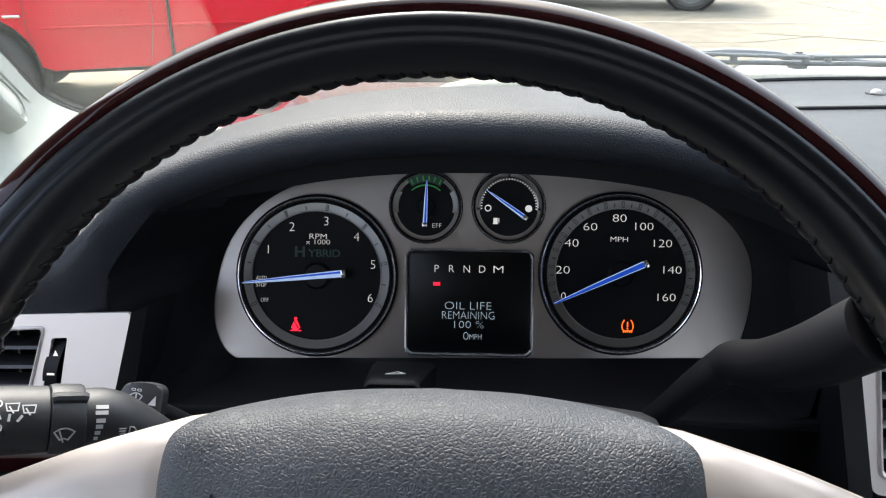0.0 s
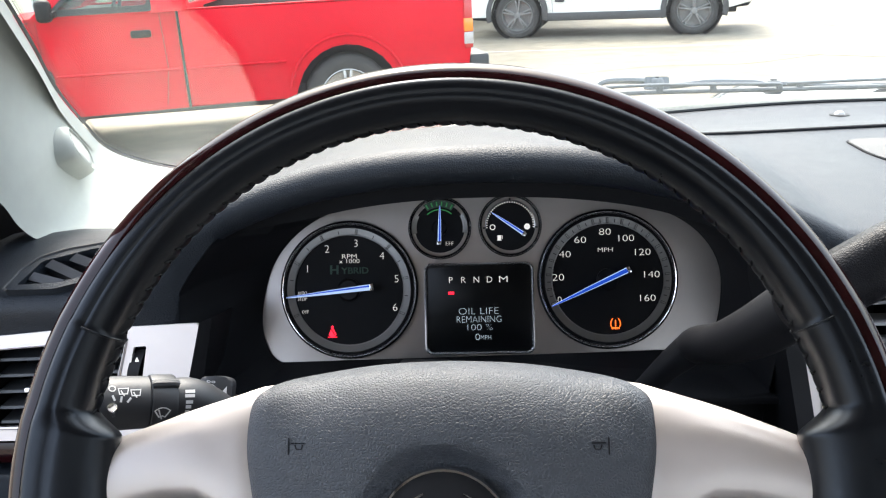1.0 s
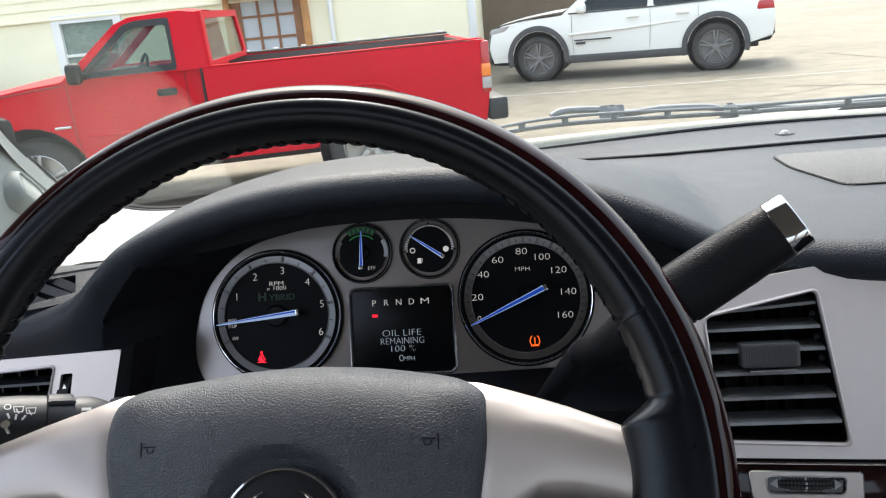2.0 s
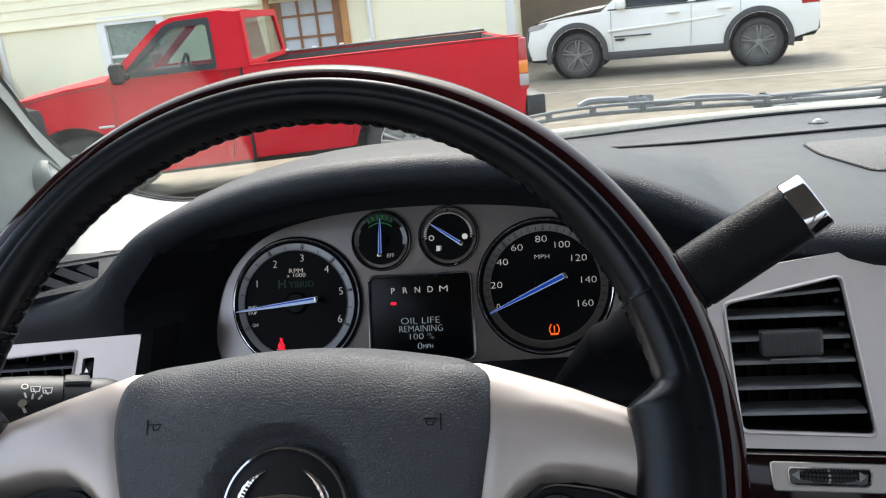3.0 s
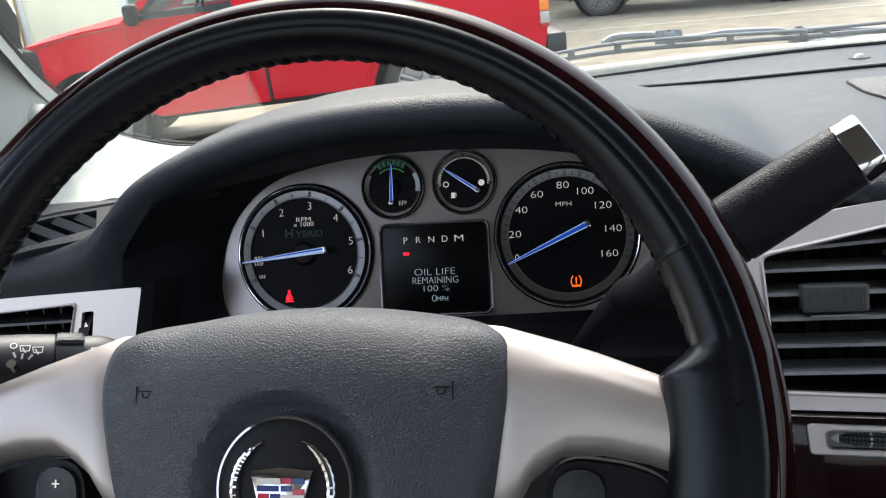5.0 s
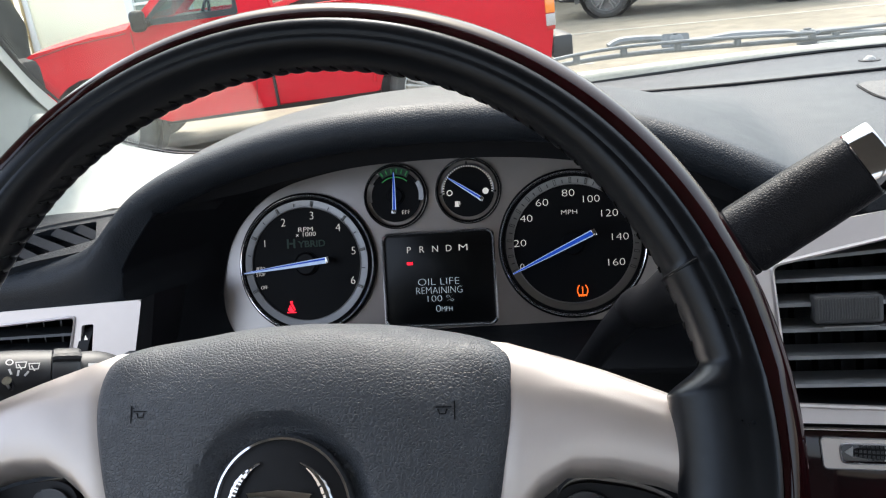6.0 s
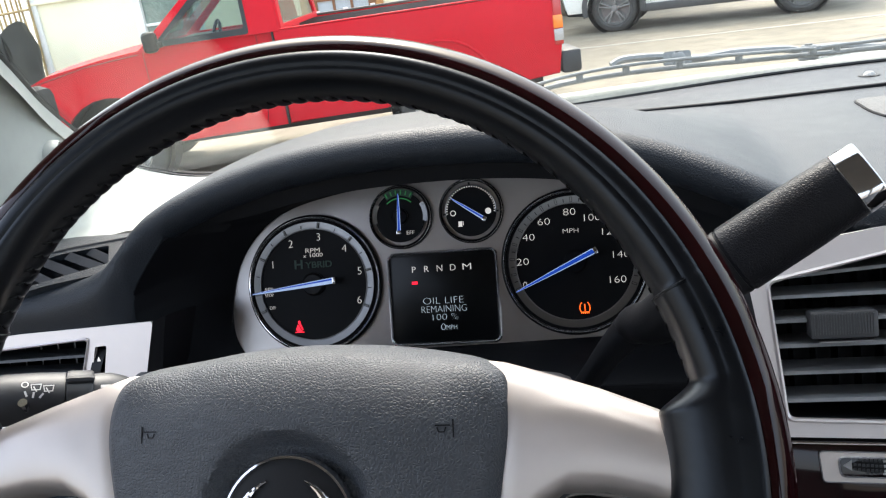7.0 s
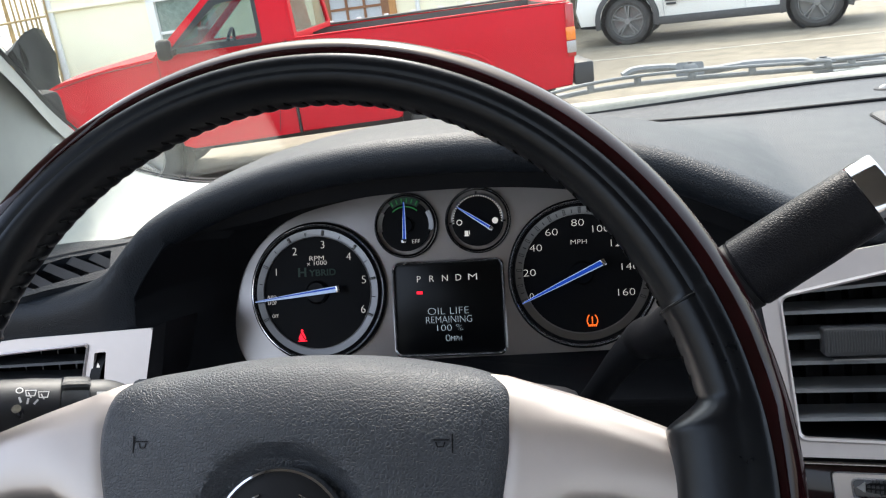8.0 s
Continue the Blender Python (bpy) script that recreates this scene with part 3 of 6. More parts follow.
R = 51 * MM
tach = dial("tachometer", -97, -2.7, R, "black tachometer face with white numerals")
scale_ring(tach, R)
arc_ticks(tach, R, [205] + [187 - 35.2 * k for k in range(7)], [169.4 - 35.2 * k for k in range(6)], [187 - 3.52 * k for k in range(1, 60) if k % 10])
for t, x, y in (("1", -32, 17), ("2", -16.5, 32), ("3", 6, 36), ("4", 26, 26), ("5", 37, 8), ("6", 35.5, -14)):
    lettering("numeral", t, 0.0057, (x * 0.965 * MM, y * 0.965 * MM, 0.0022), INK, tach, bold=-0.00020)
lettering("word", "RPM", 0.0034, (0.0007, 0.0250, 0.0022), INK, tach, 0.0108, bold=-0.0001)
lettering("word", "x 1000", 0.0031, (0.0007, 0.0215, 0.0022), INK, tach, 0.0150, bold=-0.0001)
lettering("word", "H", 0.0064, (-0.0108, 0.0152, 0.0022), GREEN_DIM, tach, 0.0062, bold=0.0002)
lettering("word", "YBRID", 0.0046, (0.0046, 0.0144, 0.0022), GREEN_DIM, tach, 0.0205, bold=0.0001)
lettering("word", "AUTO", 0.0026, (-0.0352, -0.0018, 0.0022), INK, tach, 0.0066, bold=-0.0001)
lettering("word", "STOP", 0.0026, (-0.0352, -0.0062, 0.0022), INK, tach, 0.0066, bold=-0.0001)
lettering("word", "OFF", 0.0026, (-0.0330, -0.0158, 0.0022), INK, tach, 0.0048, bold=-0.0001)
part("hub", lathe([(0.0, 0.005), (0.007, 0.005), (0.0085, 0.0035), (0.0085, 0.0015)], 40), PLASTIC, tach, "black hub")
needle(tach, 186, 0.0462, 0.0165, 0.0013, ridge=-0.35)
bm = prism([(0, 0.0031), (0.0011, 0.0036), (0.0011, 0.0046), (0, 0.0052), (-0.0011, 0.0046), (-0.0011, 0.0036)], 0, 0.0002)
merge(bm, prism([(-0.0010, 0.003), (0.0010, 0.003), (0.0020, 0.0006), (0.0034, -0.0022), (0.0026, -0.0030), (0.0016, -0.0040), (-0.0016, -0.0040), (-0.0026, -0.0030), (-0.0034, -0.0022), (-0.0020, 0.0006)], 0, 0.0002))
merge(bm, box(0.0082, 0.0007, 0.0002, 0, (0, -0.0044, 0.0001)))
bl_ = part("belt_lamp", bm, RED_LAMP, tach, "lit red seat-belt lamp", False)
bl_.location, bl_.scale = (-0.0130, -0.0310, 0.0021), (0.85, 0.9, 1.0)
part("belt_gap", prism([(-0.0016, 0.0027), (-0.0009, 0.0027), (0.0026, -0.0027), (0.0018, -0.0031)], 0.0002, 0.0004), DIAL, bl_, "dark slanting gap", False)

speedo = dial("speedometer", 94.6, 1.6, R, "black speedometer face with white numerals")
scale_ring(speedo, R)
SP = 227 / 160
arc_ticks(speedo, R, [203 - SP * 10 * k for k in range(17)], [203 - SP * (10 * k + 5) for k in range(16)], [203 - SP * 2 * k for k in range(81) if k % 5])
for t, x, y in (("0", -35.5, -14.5), ("20", -36.2, 2), ("40", -31, 19), ("60", -19.5, 29.4), ("80", -1.3, 35), ("100", 14.2, 30), ("120", 26, 19.5), ("140", 32.3, 3), ("160", 29, -14.3)):
    lettering("numeral", t, 0.0049, (x * MM, y * MM, 0.0022), INK, speedo, 0.0085 if len(t) == 2 else 0.0112 if len(t) == 3 else None, bold=-0.00016)
lettering("word", "MPH", 0.0032, (-0.0013, 0.0217, 0.0022), INK, speedo, 0.0108, bold=-0.0001)
part("hub", lathe([(0.0, 0.004), (0.007, 0.004), (0.008, 0.003), (0.008, 0.0015)], 40), DIAL, speedo, "black hub")
needle(speedo, 204.5, 0.0460, 0.0150, 0.00125, ridge=0.9)
bm = bmesh.new()
for side in (-1, 1):
    pts = [(side * x, y, 0.0) for x, y in ((0.0020, 0.0036), (0.0031, 0.0018), (0.0035, -0.0008), (0.0028, -0.0028))]
    merge(bm, tube(spline(pts, 4), 0.00032, 6))
merge(bm, box(0.0058, 0.0006, 0.0004, 0, (0, -0.0032, 0)))
for k in range(5):
    merge(bm, box(0.0006, 0.0009, 0.0004, 0, ((k - 2) * 0.00125, -0.0038, 0)))
merge(bm, box(0.0007, 0.0034, 0.0004, 0, (0, 0.0008, 0)))
merge(bm, box(0.0008, 0.0008, 0.0004, 0, (0, -0.0018, 0)))
part("tyre_lamp", bm, ORANGE_LAMP, speedo, "lit amber tyre-pressure lamp", False).location = (0.0050, -0.0326, 0.0023)

R2 = 23.2 * MM
eff = dial("economy_gauge", -28.4, 42.1, R2, "small black economy gauge with a green band")
part("scale_arc", lathe([(R2 * 0.885, 0.003), (R2 * 0.74, 0.0025)], 16, 150, 192), RING, eff, "silver arc")
part("scale_arc", lathe([(R2 * 0.885, 0.003), (R2 * 0.74, 0.0025)], 16, -12, 30), RING, eff, "silver arc")
part("green_band", lathe([(R2 * 0.885, 0.003), (R2 * 0.66, 0.0025)], 24, 55, 125), GREEN_DIM, eff, "dark green band")
part("green_arc", lathe([(R2 * 0.60, 0.0024), (R2 * 0.565, 0.0024)], 24, 48, 132), GREEN_INK, eff, "thin green arc")
ticks(eff, [60 + 12 * k for k in range(6)], R2 * 0.7, R2 * 0.84, R2 * 0.02, GREEN_INK, "green_tick", 0.0036)
lettering("word", "EFF", 0.0029, (0.0072, -0.0118, 0.0022), INK, eff, 0.0056, bold=-0.0001)
part("hub", lathe([(0.0, 0.004), (0.005, 0.004), (0.0058, 0.003), (0.0058, 0.0015)], 32), DIAL, eff)
needle(eff, 88, 0.0164, 0.0102, 0.0008)

fuel = dial("fuel_gauge", 23.8, 42.9, R2, "small black fuel gauge with a silver scale")
part("scale_arc", lathe([(R2 * 0.80, 0.003), (R2 * 0.765, 0.0025)], 40, -8, 188), RING, fuel, "thin silver arc")
ticks(fuel, [-5 + 190 * k / 32 for k in range(33)], R2 * 0.72, R2 * 0.76, R2 * 0.012, INK, "fine_tick", 0.0026, True)
ticks(fuel, [-5, 90, 185], R2 * 0.78, R2 * 0.87, R2 * 0.03, INK_DARK, "major_tick", 0.0036)
part("empty_mark", lathe([(0.0021, 0.0022), (0.0015, 0.0022)], 24), INK, fuel, "white ring mark").location = (-0.0130, -0.0012, 0)
part("full_mark", lathe([(0.0, 0.0022), (0.0022, 0.0022)], 24), INK, fuel, "white spot mark").location = (0.0125, -0.0012, 0)
bm = merge(box(0.0026, 0.0034, 0.0002, 0, (0, 0, 0)), box(0.0034, 0.0005, 0.0002, 0, (0, -0.0019, 0)))
merge(bm, box(0.0005, 0.0028, 0.0002, 0, (0.0021, 0.0002, 0)))
part("pump_symbol", bm, INK, fuel, "white pump symbol", False).location = (-0.0082, -0.0090, 0.0023)
needle(fuel, 145, 0.0165, 0.0110, 0.0008)

# message screen
screen = part("message_screen", prism(rounded(0.0795, 0.0660, 0.004, 6, -0.0002, -0.0182), 0.0, 0.0022, 0.0005), SCREEN, cluster, "black message display with pale text")
part("screen_frame", frame_ring(rounded(0.0815, 0.0682, 0.0055, 6, -0.0002, -0.0182), rounded(0.0776, 0.0643, 0.0040, 6, -0.0002, -0.0182), 0.0, 0.0046, 0.0014), RIM_CHROME, screen, "thin chrome frame")
for t, x in (("P", -21), ("R", -11.6), ("N", -2), ("D", 7.8), ("M", 18)):
    lettering("gear_letter", t, 0.0046, (x * MM, 0.0031, 0.0026), INK, screen, 0.0062 if t == "M" else None, bold=-0.0001)
part("gear_mark", box(0.0042, 0.0020, 0.0003, 0, (-0.0209, -0.0066, 0.0026)), RED_LAMP, screen, "lit red bar", False)
for t, y, x, w, h in (("OIL LIFE", -20.2, -0.8, 29.5, 5.0), ("REMAINING", -26.3, -0.6, 33, 5.0), ("100 %", -32.2, 0, 18.5, 4.6), ("0", -39.4, -1.9, 3.2, 5.0), ("MPH", -39.9, 4.2, 7.6, 3.4)):
    lettering("message", t, h * MM, (x * MM, y * MM, 0.0026), LCD, screen, w * MM, bold=-0.000055 * (h - 1))

# ---- steering wheel ----
WT = 0.509
WM = Matrix(((1, 0, 0, 0.0147), (0, math.sin(WT), -math.cos(WT), 0.2036), (0, math.cos(WT), math.sin(WT), 1.3586), (0, 0, 0, 1)))
wheel = thing("steering_wheel", "black leather and cherry wood steering wheel with satin spokes", "steering wheel", WM)
R_OUT = 0.1868


def rim_section(a, phi):
    """A point of the rim: a round the wheel, phi round the section (0 outwards, 90 towards the driver), degrees."""
    ap = a if a <= 90 else 180 - a          # angle above the level spokes
    low_ = smooth_step(13.2, 9.6, ap)         # where the leather runs on to the spoke
    grip = smooth_step(25.6, 24.6, ap)        # thicker grip below the ring seam
    ro = 0.0142
    ri = 0.0128 + 0.0016 * smooth_step(48, 27, ap) + 0.0009 * grip + 0.0135 * low_
    rn = 0.0150 + 0.0005 * grip + 0.0012 * low_
    c = R_OUT - ro
    p = radians(phi)
    q = math.copysign(abs(math.cos(p)) ** 0.85, math.cos(p))
    pull = 0.0
    if phi > 160:   # the lacing draws the hide into a row of soft lobes
        lobe = abs(math.sin(radians(a) * 69))
        pull = (0.0007 + 0.0004 * smooth_step(40, 60, ap)) * (1 - low_) * smooth_step(36, 10, abs(phi - 203)) * (1 - lobe) ** 1.3
    groove = 0.0010 * math.exp(-((phi - 78) / 4) ** 2) + 0.0006 * math.exp(-((phi - 100) / 3.5) ** 2)
    r = c + ((ro if q > 0 else ri) - groove) * q + pull
    return Vector((r * math.cos(radians(a)), r * math.sin(radians(a)), (rn - groove - 0.35 * pull) * math.sin(p)))


N_LOBE = 138
angs = [360 * k / (N_LOBE * 8) for k in range(N_LOBE * 8 + 1)]
part("rim_leather", loft([[rim_section(a if a < 270 else a - 360, 78 + (260 - 78) * k / 48) for k in range(49)] for a in angs], False), LEATHER, wheel, "black leather with cross stitching")
part("rim_wood", loft([[rim_section(a if a < 270 else a - 360, -100 + 177 * k / 16) for k in range(17)] for a in angs[::4]], False), WOOD, wheel, "glossy dark cherry wood")
# dome of the airbag pad
def pad_z(x, y):
    roll = min(1.0, max(0.0, (y - (0.0565 - 1.5 * x * x - 0.034)) / 0.034))   # the top edge rolls away from the driver
    return 0.010 - 1.0 * x * x - 0.034 * (1 - 0.7 * smooth_step(0.05, 0.085, abs(x))) * (1 - math.sqrt(1 - 0.98 * roll * roll)) - 0.0080 * smooth_step(0.0390, 0.0290, math.hypot(x + 0.0012, y + 0.0158))


PAD_EDGE = [(0, 0.0565), (0.030, 0.0552), (0.058, 0.0513), (0.0765, 0.0462), (0.0855, 0.038), (0.0875, 0.022), (0.084, 0.000), (0.078, -0.022), (0.066, -0.055), (0.040, -0.075), (0, -0.080)]
half = [(p.x * 1.005, p.y) for p in spline([(x, y, 0) for x, y in PAD_EDGE], 5)]
outline = half + [(-x, y) for x, y in reversed(half[1:-1])]
EC = (-0.0012, -0.0158)
rings = []
for k in range(25):
    t = 1 - (k / 24)
    ring = []
    for x, y in outline:
        px, py = EC[0] + (x - EC[0]) * (0.12 + 0.88 * t), EC[1] + (y - EC[1]) * (0.12 + 0.88 * t)
        ring.append((px, py, pad_z(px, py) - 0.006 * smooth_step(0.93, 1.0, t)))
    rings.append(ring)
rings.insert(0, [(x, y, pad_z(x, y) - 0.022) for x, y in outline])
part("airbag_pad", loft(rings, True, True), PAD_FINE, wheel, "black grained airbag cover")
part("pad_gap", tube([(x * 1.008, y * 1.004, -0.0036 - 0.006 * smooth_step(0.020, 0.040, y)) for x, y in half[21:-12]], 0.0009, 8), PLASTIC_DARK, wheel, "dark gap beside the airbag cover")
part("pad_gap", tube([(-x * 1.008, y * 1.004, -0.0036 - 0.006 * smooth_step(0.020, 0.040, y)) for x, y in half[21:-12]], 0.0009, 8), PLASTIC_DARK, wheel, "dark gap beside the airbag cover")

# spokes
def spoke(side, name):
    top = [(74, 46.5), (82, 45.3), (94, 41.5), (106, 37.6), (118, 33.6), (130, 29.2), (141, 25.2), (150, 21.5), (157, 17)]
    low_ = [(72, -40), (78, -36), (85, -29), (93, -14.5), (105, -5.0), (121, -4.5), (137, -7.5), (150, -12), (158, -15)]
    rings = []
    for k, (a, b) in enumerate(zip(top, low_)):
        t = max(0, k - 1) / 7
        ring = []
        z_mid = -0.0045 + 0.0065 * t - (0.006 if k == 0 else 0.0)
        for j in range(-2, 15):
            w = j / 12
            x, y = a[0] + (b[0] - a[0]) * w, a[1] + (b[1] - a[1]) * w
            z = z_mid + 0.0035 * math.sin(math.pi * min(1, max(0, w))) - 0.006 * smooth_step(0.22, -0.05, w) - 0.007 * smooth_step(0.82, 1.05, w)
            if j < 0:
                y, z = a[1] + 0.6 * j * -0.4, z_mid - 0.006 + 0.005 * j
            if j > 12:
                y, z = b[1] - 1.2 * (j - 12) * 0.4, z_mid - 0.007 - 0.006 * (j - 12)
            ring.append((side * x * MM, y * MM, z))
        rings.append(ring)
    return part(name, loft(rings, False), SILVER, wheel, "satin silver spoke cover", angle=60)


for side in (-1, 1):
    spoke(side, "spoke")
    pod = part("button_pod", prism(mm(round_poly([(side * 97, -34), (side * 99, -12), (side * 108, -6), (side * 132, -9), (side * 147, -16), (side * 146, -42)], 8, 8)), -0.030, -0.010, 0.003), PLASTIC, wheel, "black spoke switch pad")
    key = part("button", prism(mm(round_poly([(side * 100, -33), (side * 101.5, -14), (side * 109, -9), (side * 120, -11), (side * 121, -34)], 5, 6)), -0.010, -0.0080, 0.001), GREY_PLASTIC, pod, "grey rubber button")
    if side < 0:
        lettering("plus_mark", "+", 0.005, (-0.1105, -0.0165, -0.0073), INK, pod)
        lettering("button_word", "RES", 0.0030, (-0.1105, -0.0265, -0.0073), INK, pod)
    # horn marks pressed into the pad
    bm = box(0.0009, 0.0125, 0.0006, 0, (-0.0055, 0, 0))
    merge(bm, box(0.0095, 0.0009, 0.0006, 0, (0.001, 0.0022, 0)))
    merge(bm, tube([(-0.001, 0.0010, 0), (0.0, -0.0022, 0), (0.0035, -0.0022, 0), (0.0045, 0.0010, 0)], 0.0005, 6))
    hx = side * 0.0625
    part("horn_mark", bm, PLASTIC_DARK, wheel, "pressed horn symbol", False, Matrix.Translation((hx, 0.021, pad_z(hx, 0.021) + 0.0001)) @ Matrix.Rotation(radians(side * 7), 4, "Y") @ Matrix.Diagonal((-side * 0.62, 0.55, 0.5, 1)))

# emblem: dark disc, chrome ring, two laurel sprays and a plain crest
EZ = 0.0060
emblem = part("emblem", lathe([(0.0, 0.0020), (0.020, 0.0016), (0.0262, 0.0004), (0.0262, -0.004)], 64), PLASTIC, wheel, "round black hub emblem", m=Matrix.Translation((-0.0012, -0.0158, EZ)))
part("emblem_ring", lathe([(0.0260, 0.0002), (0.0268, 0.0014), (0.0277, 0.0012), (0.0283, -0.0004), (0.0283, -0.004)], 64), CHROME, emblem, "thin chrome ring", m=Matrix.Translation((-0.0012, -0.0158, EZ)))
for side in (-1, 1):
    pts, rad = [], []
    for k in range(61):
        a = radians(66 - 140 * k / 60)
        pts.append((side * 0.0198 * math.cos(a), 0.0198 * math.sin(a), 0.0022))
        rad.append((0.0004 + 0.0013 * smooth_step(0, 16, k)) * (0.92 + 0.14 * abs(math.sin(k * math.pi / 4))) * smooth_step(62, 50, k) + 0.0001)
    bm = tube(pts, rad, 8)
    part("laurel", bm, CHROME, emblem, "chrome laurel spray", m=Matrix.Translation((-0.0012, -0.0158, EZ)))
crest = part("crest", prism([(-0.0138, 0.0075), (0, 0.0088), (0.0138, 0.0075), (0.0112, 0.0045), (0.0102, -0.0040), (0.006, -0.0100), (0, -0.0125), (-0.006, -0.0100), (-0.0102, -0.0040), (-0.0112, 0.0045)], 0.0, 0.0036, 0.0006), CHROME, emblem, "chrome crest with coloured bars", m=Matrix.Translation((-0.0012, -0.0160, EZ)))
BARS = ((-0.0098, 0.0046, 0.0098, EMB_GOLD), (0.0, 0.0046, 0.0046, EMB_RED), (0.0048, 0.0046, 0.0050, EMB_BLUE), (-0.0098, 0.0018, 0.0090, EMB_BLUE), (0.0, 0.0018, 0.0046, EMB_BLUE), (0.0048, 0.0006, 0.0050, EMB_RED),
        (-0.0094, -0.0012, 0.0046, EMB_RED), (-0.0044, -0.0012, 0.0042, EMB_BLUE), (0.0, -0.0016, 0.0096, EMB_GOLD), (-0.0080, -0.0046, 0.0078, EMB_GOLD), (0.0, -0.0046, 0.0078, EMB_RED))
for x, y, w, mt in BARS:
    part("crest_bar", box(w - 0.0003, 0.0021, 0.0006, 0, (x + w / 2, y - 0.0010, 0.0037)), mt, crest, "", False, Matrix.Translation((-0.0012, -0.0160, EZ)))

# seams and cross stitches on the rim
for a in (24.8, 155.2):
    part("rim_seam", tube([rim_section(a, p) * 1.0 for p in range(98, 262, 6)], 0.00055, 6), LEATHER, wheel, "leather seam")
st = tube([(0, -0.0021, -0.0004), (0, -0.0013, 0.0003), (0, 0.0013, 0.0003), (0, 0.0021, -0.0004)], 0.00048, 6)
st_me = bpy.data.meshes.new("stitch")
st.to_mesh(st_me)
st.free()
st_me.materials.append(THREAD)
for k in range(N_LOBE):
    a = 360 * k / N_LOBE
    aa = a if a < 270 else a - 360
    if not -25 < aa < 205 or -9 < aa < 11 or 169 < aa < 189:
        continue
    for ph, turn in ((176, 26), (192, -26)):
        p = rim_section(aa, ph)
        along = (rim_section(aa, ph + 3) - rim_section(aa, ph - 3)).normalized()     # across the seam
        round_ = Vector((-math.sin(radians(a)), math.cos(radians(a)), 0))
        out = round_.cross(along).normalized()
        if out.dot(p - Vector((R_OUT - 0.0142) * Vector((math.cos(radians(a)), math.sin(radians(a)), 0)))) < 0:
            out = -out
        side_ = along.cross(out)
        ob = new("stitch", st_me)
        ob.parent = wheel
        ob.matrix_local = Matrix(((side_.x, along.x, out.x, p.x), (side_.y, along.y, out.y, p.y), (side_.z, along.z, out.z, p.z), (0, 0, 0, 1))) @ Matrix.Rotation(radians(turn), 4, "Z")

# ---- steering column, stalk and gear selector ----
column = thing("steering_column", "black steering column cover below the dials", "steering column")
rings = []
for y, dz, w in ((0.366, -0.030, 0.096), (0.365, -0.010, 0.0985), (0.362, -0.003, 0.1005), (0.356, 0.0, 0.101), (0.330, 0.006, 0.100), (0.300, 0.011, 0.096), (0.270, 0.014, 0.090)):
    ring = []
    for j in range(25):
        u = -1 + 2 * j / 24
        x = math.sin(u * math.pi / 2) ** 1 if abs(u) < 1 else u
        ring.append((0.020 + w * x, y, 1.3300 + dz - 0.0042 * (x * w / 0.063) ** 2 - 0.012 * smooth_step(0.90, 1.0, abs(x))))
    ring += [(0.020 + w * 0.98, y, 1.245), (0.020 + w * 0.7, y, 1.215), (0.020 - w * 0.7, y, 1.215), (0.020 - w * 0.98, y, 1.245)]
    rings.append(ring)
part("shroud", loft(rings, True, True), GREY_PLASTIC, column, "dark grey column shroud", angle=50)
part("shaft", lathe([(0.0, 0.0), (0.045, 0.0), (0.05, -0.03), (0.05, -0.16), (0.0, -0.16)], 32), PLASTIC, column, "round hub behind the wheel", m=WM @ Matrix.Translation((0, -0.01, -0.012)))
cap = bmesh.new()
for y, z, w in ((0.3855, 1.3130, 0.0148), (0.3850, 1.3165, 0.0150), (0.3870, 1.3185, 0.0148), (0.410, 1.3105, 0.0165), (0.440, 1.2990, 0.019)):
    for x in (-w, -w + 0.003, w - 0.003, w):
        cap.verts.new((-0.0195 + x, y, z - (0.0025 if abs(x) == w else 0.0)))
cap.verts.ensure_lookup_table()
for r in range(4):
    for c in range(3):
        i = r * 4 + c
        cap.faces.new([cap.verts[q] for q in (i, i + 1, i + 5, i + 4)])
low_v = [cap.verts.new((v.co.x, v.co.y, 1.285)) for v in list(cap.verts)]
cap.verts.ensure_lookup_table()
for r in range(4):
    for c, o in ((0, 4), (3, 4)):
        i = r * 4 + c
        cap.faces.new([cap.verts[i], cap.verts[i + 4], low_v[i + 4], low_v[i]])
for c in range(3):
    cap.faces.new([cap.verts[c], cap.verts[c + 1], low_v[c + 1], low_v[c]])
part("upper_cap", cap, PLASTIC, column, "raised black cap", angle=50)
AM = Matrix.Translation((-0.0182, 0.3945, 1.3180)) @ Matrix.Rotation(radians(-20), 4, "X")
part("arrow_mark", frame_ring([(-0.0055, -0.0036), (0.0055, -0.0015), (0.0006, 0.0046)], [(-0.0036, -0.0025), (0.0038, -0.0010), (0.0006, 0.0032)], 0, 0.0003), MARK_WHITE, column, "white arrow outline", False, AM)

stalk = thing("turn_signal_stalk", "black multi-function stalk with white wiper symbols", "stalk")
SX = Vector((0.8207, 0.5085, -0.2618)).normalized()          # along the stalk, towards the column
SN = (Vector((0.19, -0.30, 0.18)) - SX * Vector((0.19, -0.30, 0.18)).dot(SX)).normalized()
SY = SN.cross(SX)
ST = Matrix(((SX.x, SY.x, SN.x, -0.1375), (SX.y, SY.y, SN.y, 0.2990), (SX.z, SY.z, SN.z, 1.3490), (0, 0, 0, 1)))


def turned(profile, segs=36):
    """A round body along the stalk: rows of (along, radius)."""
    return lathe([(r, a) for a, r in profile], segs)


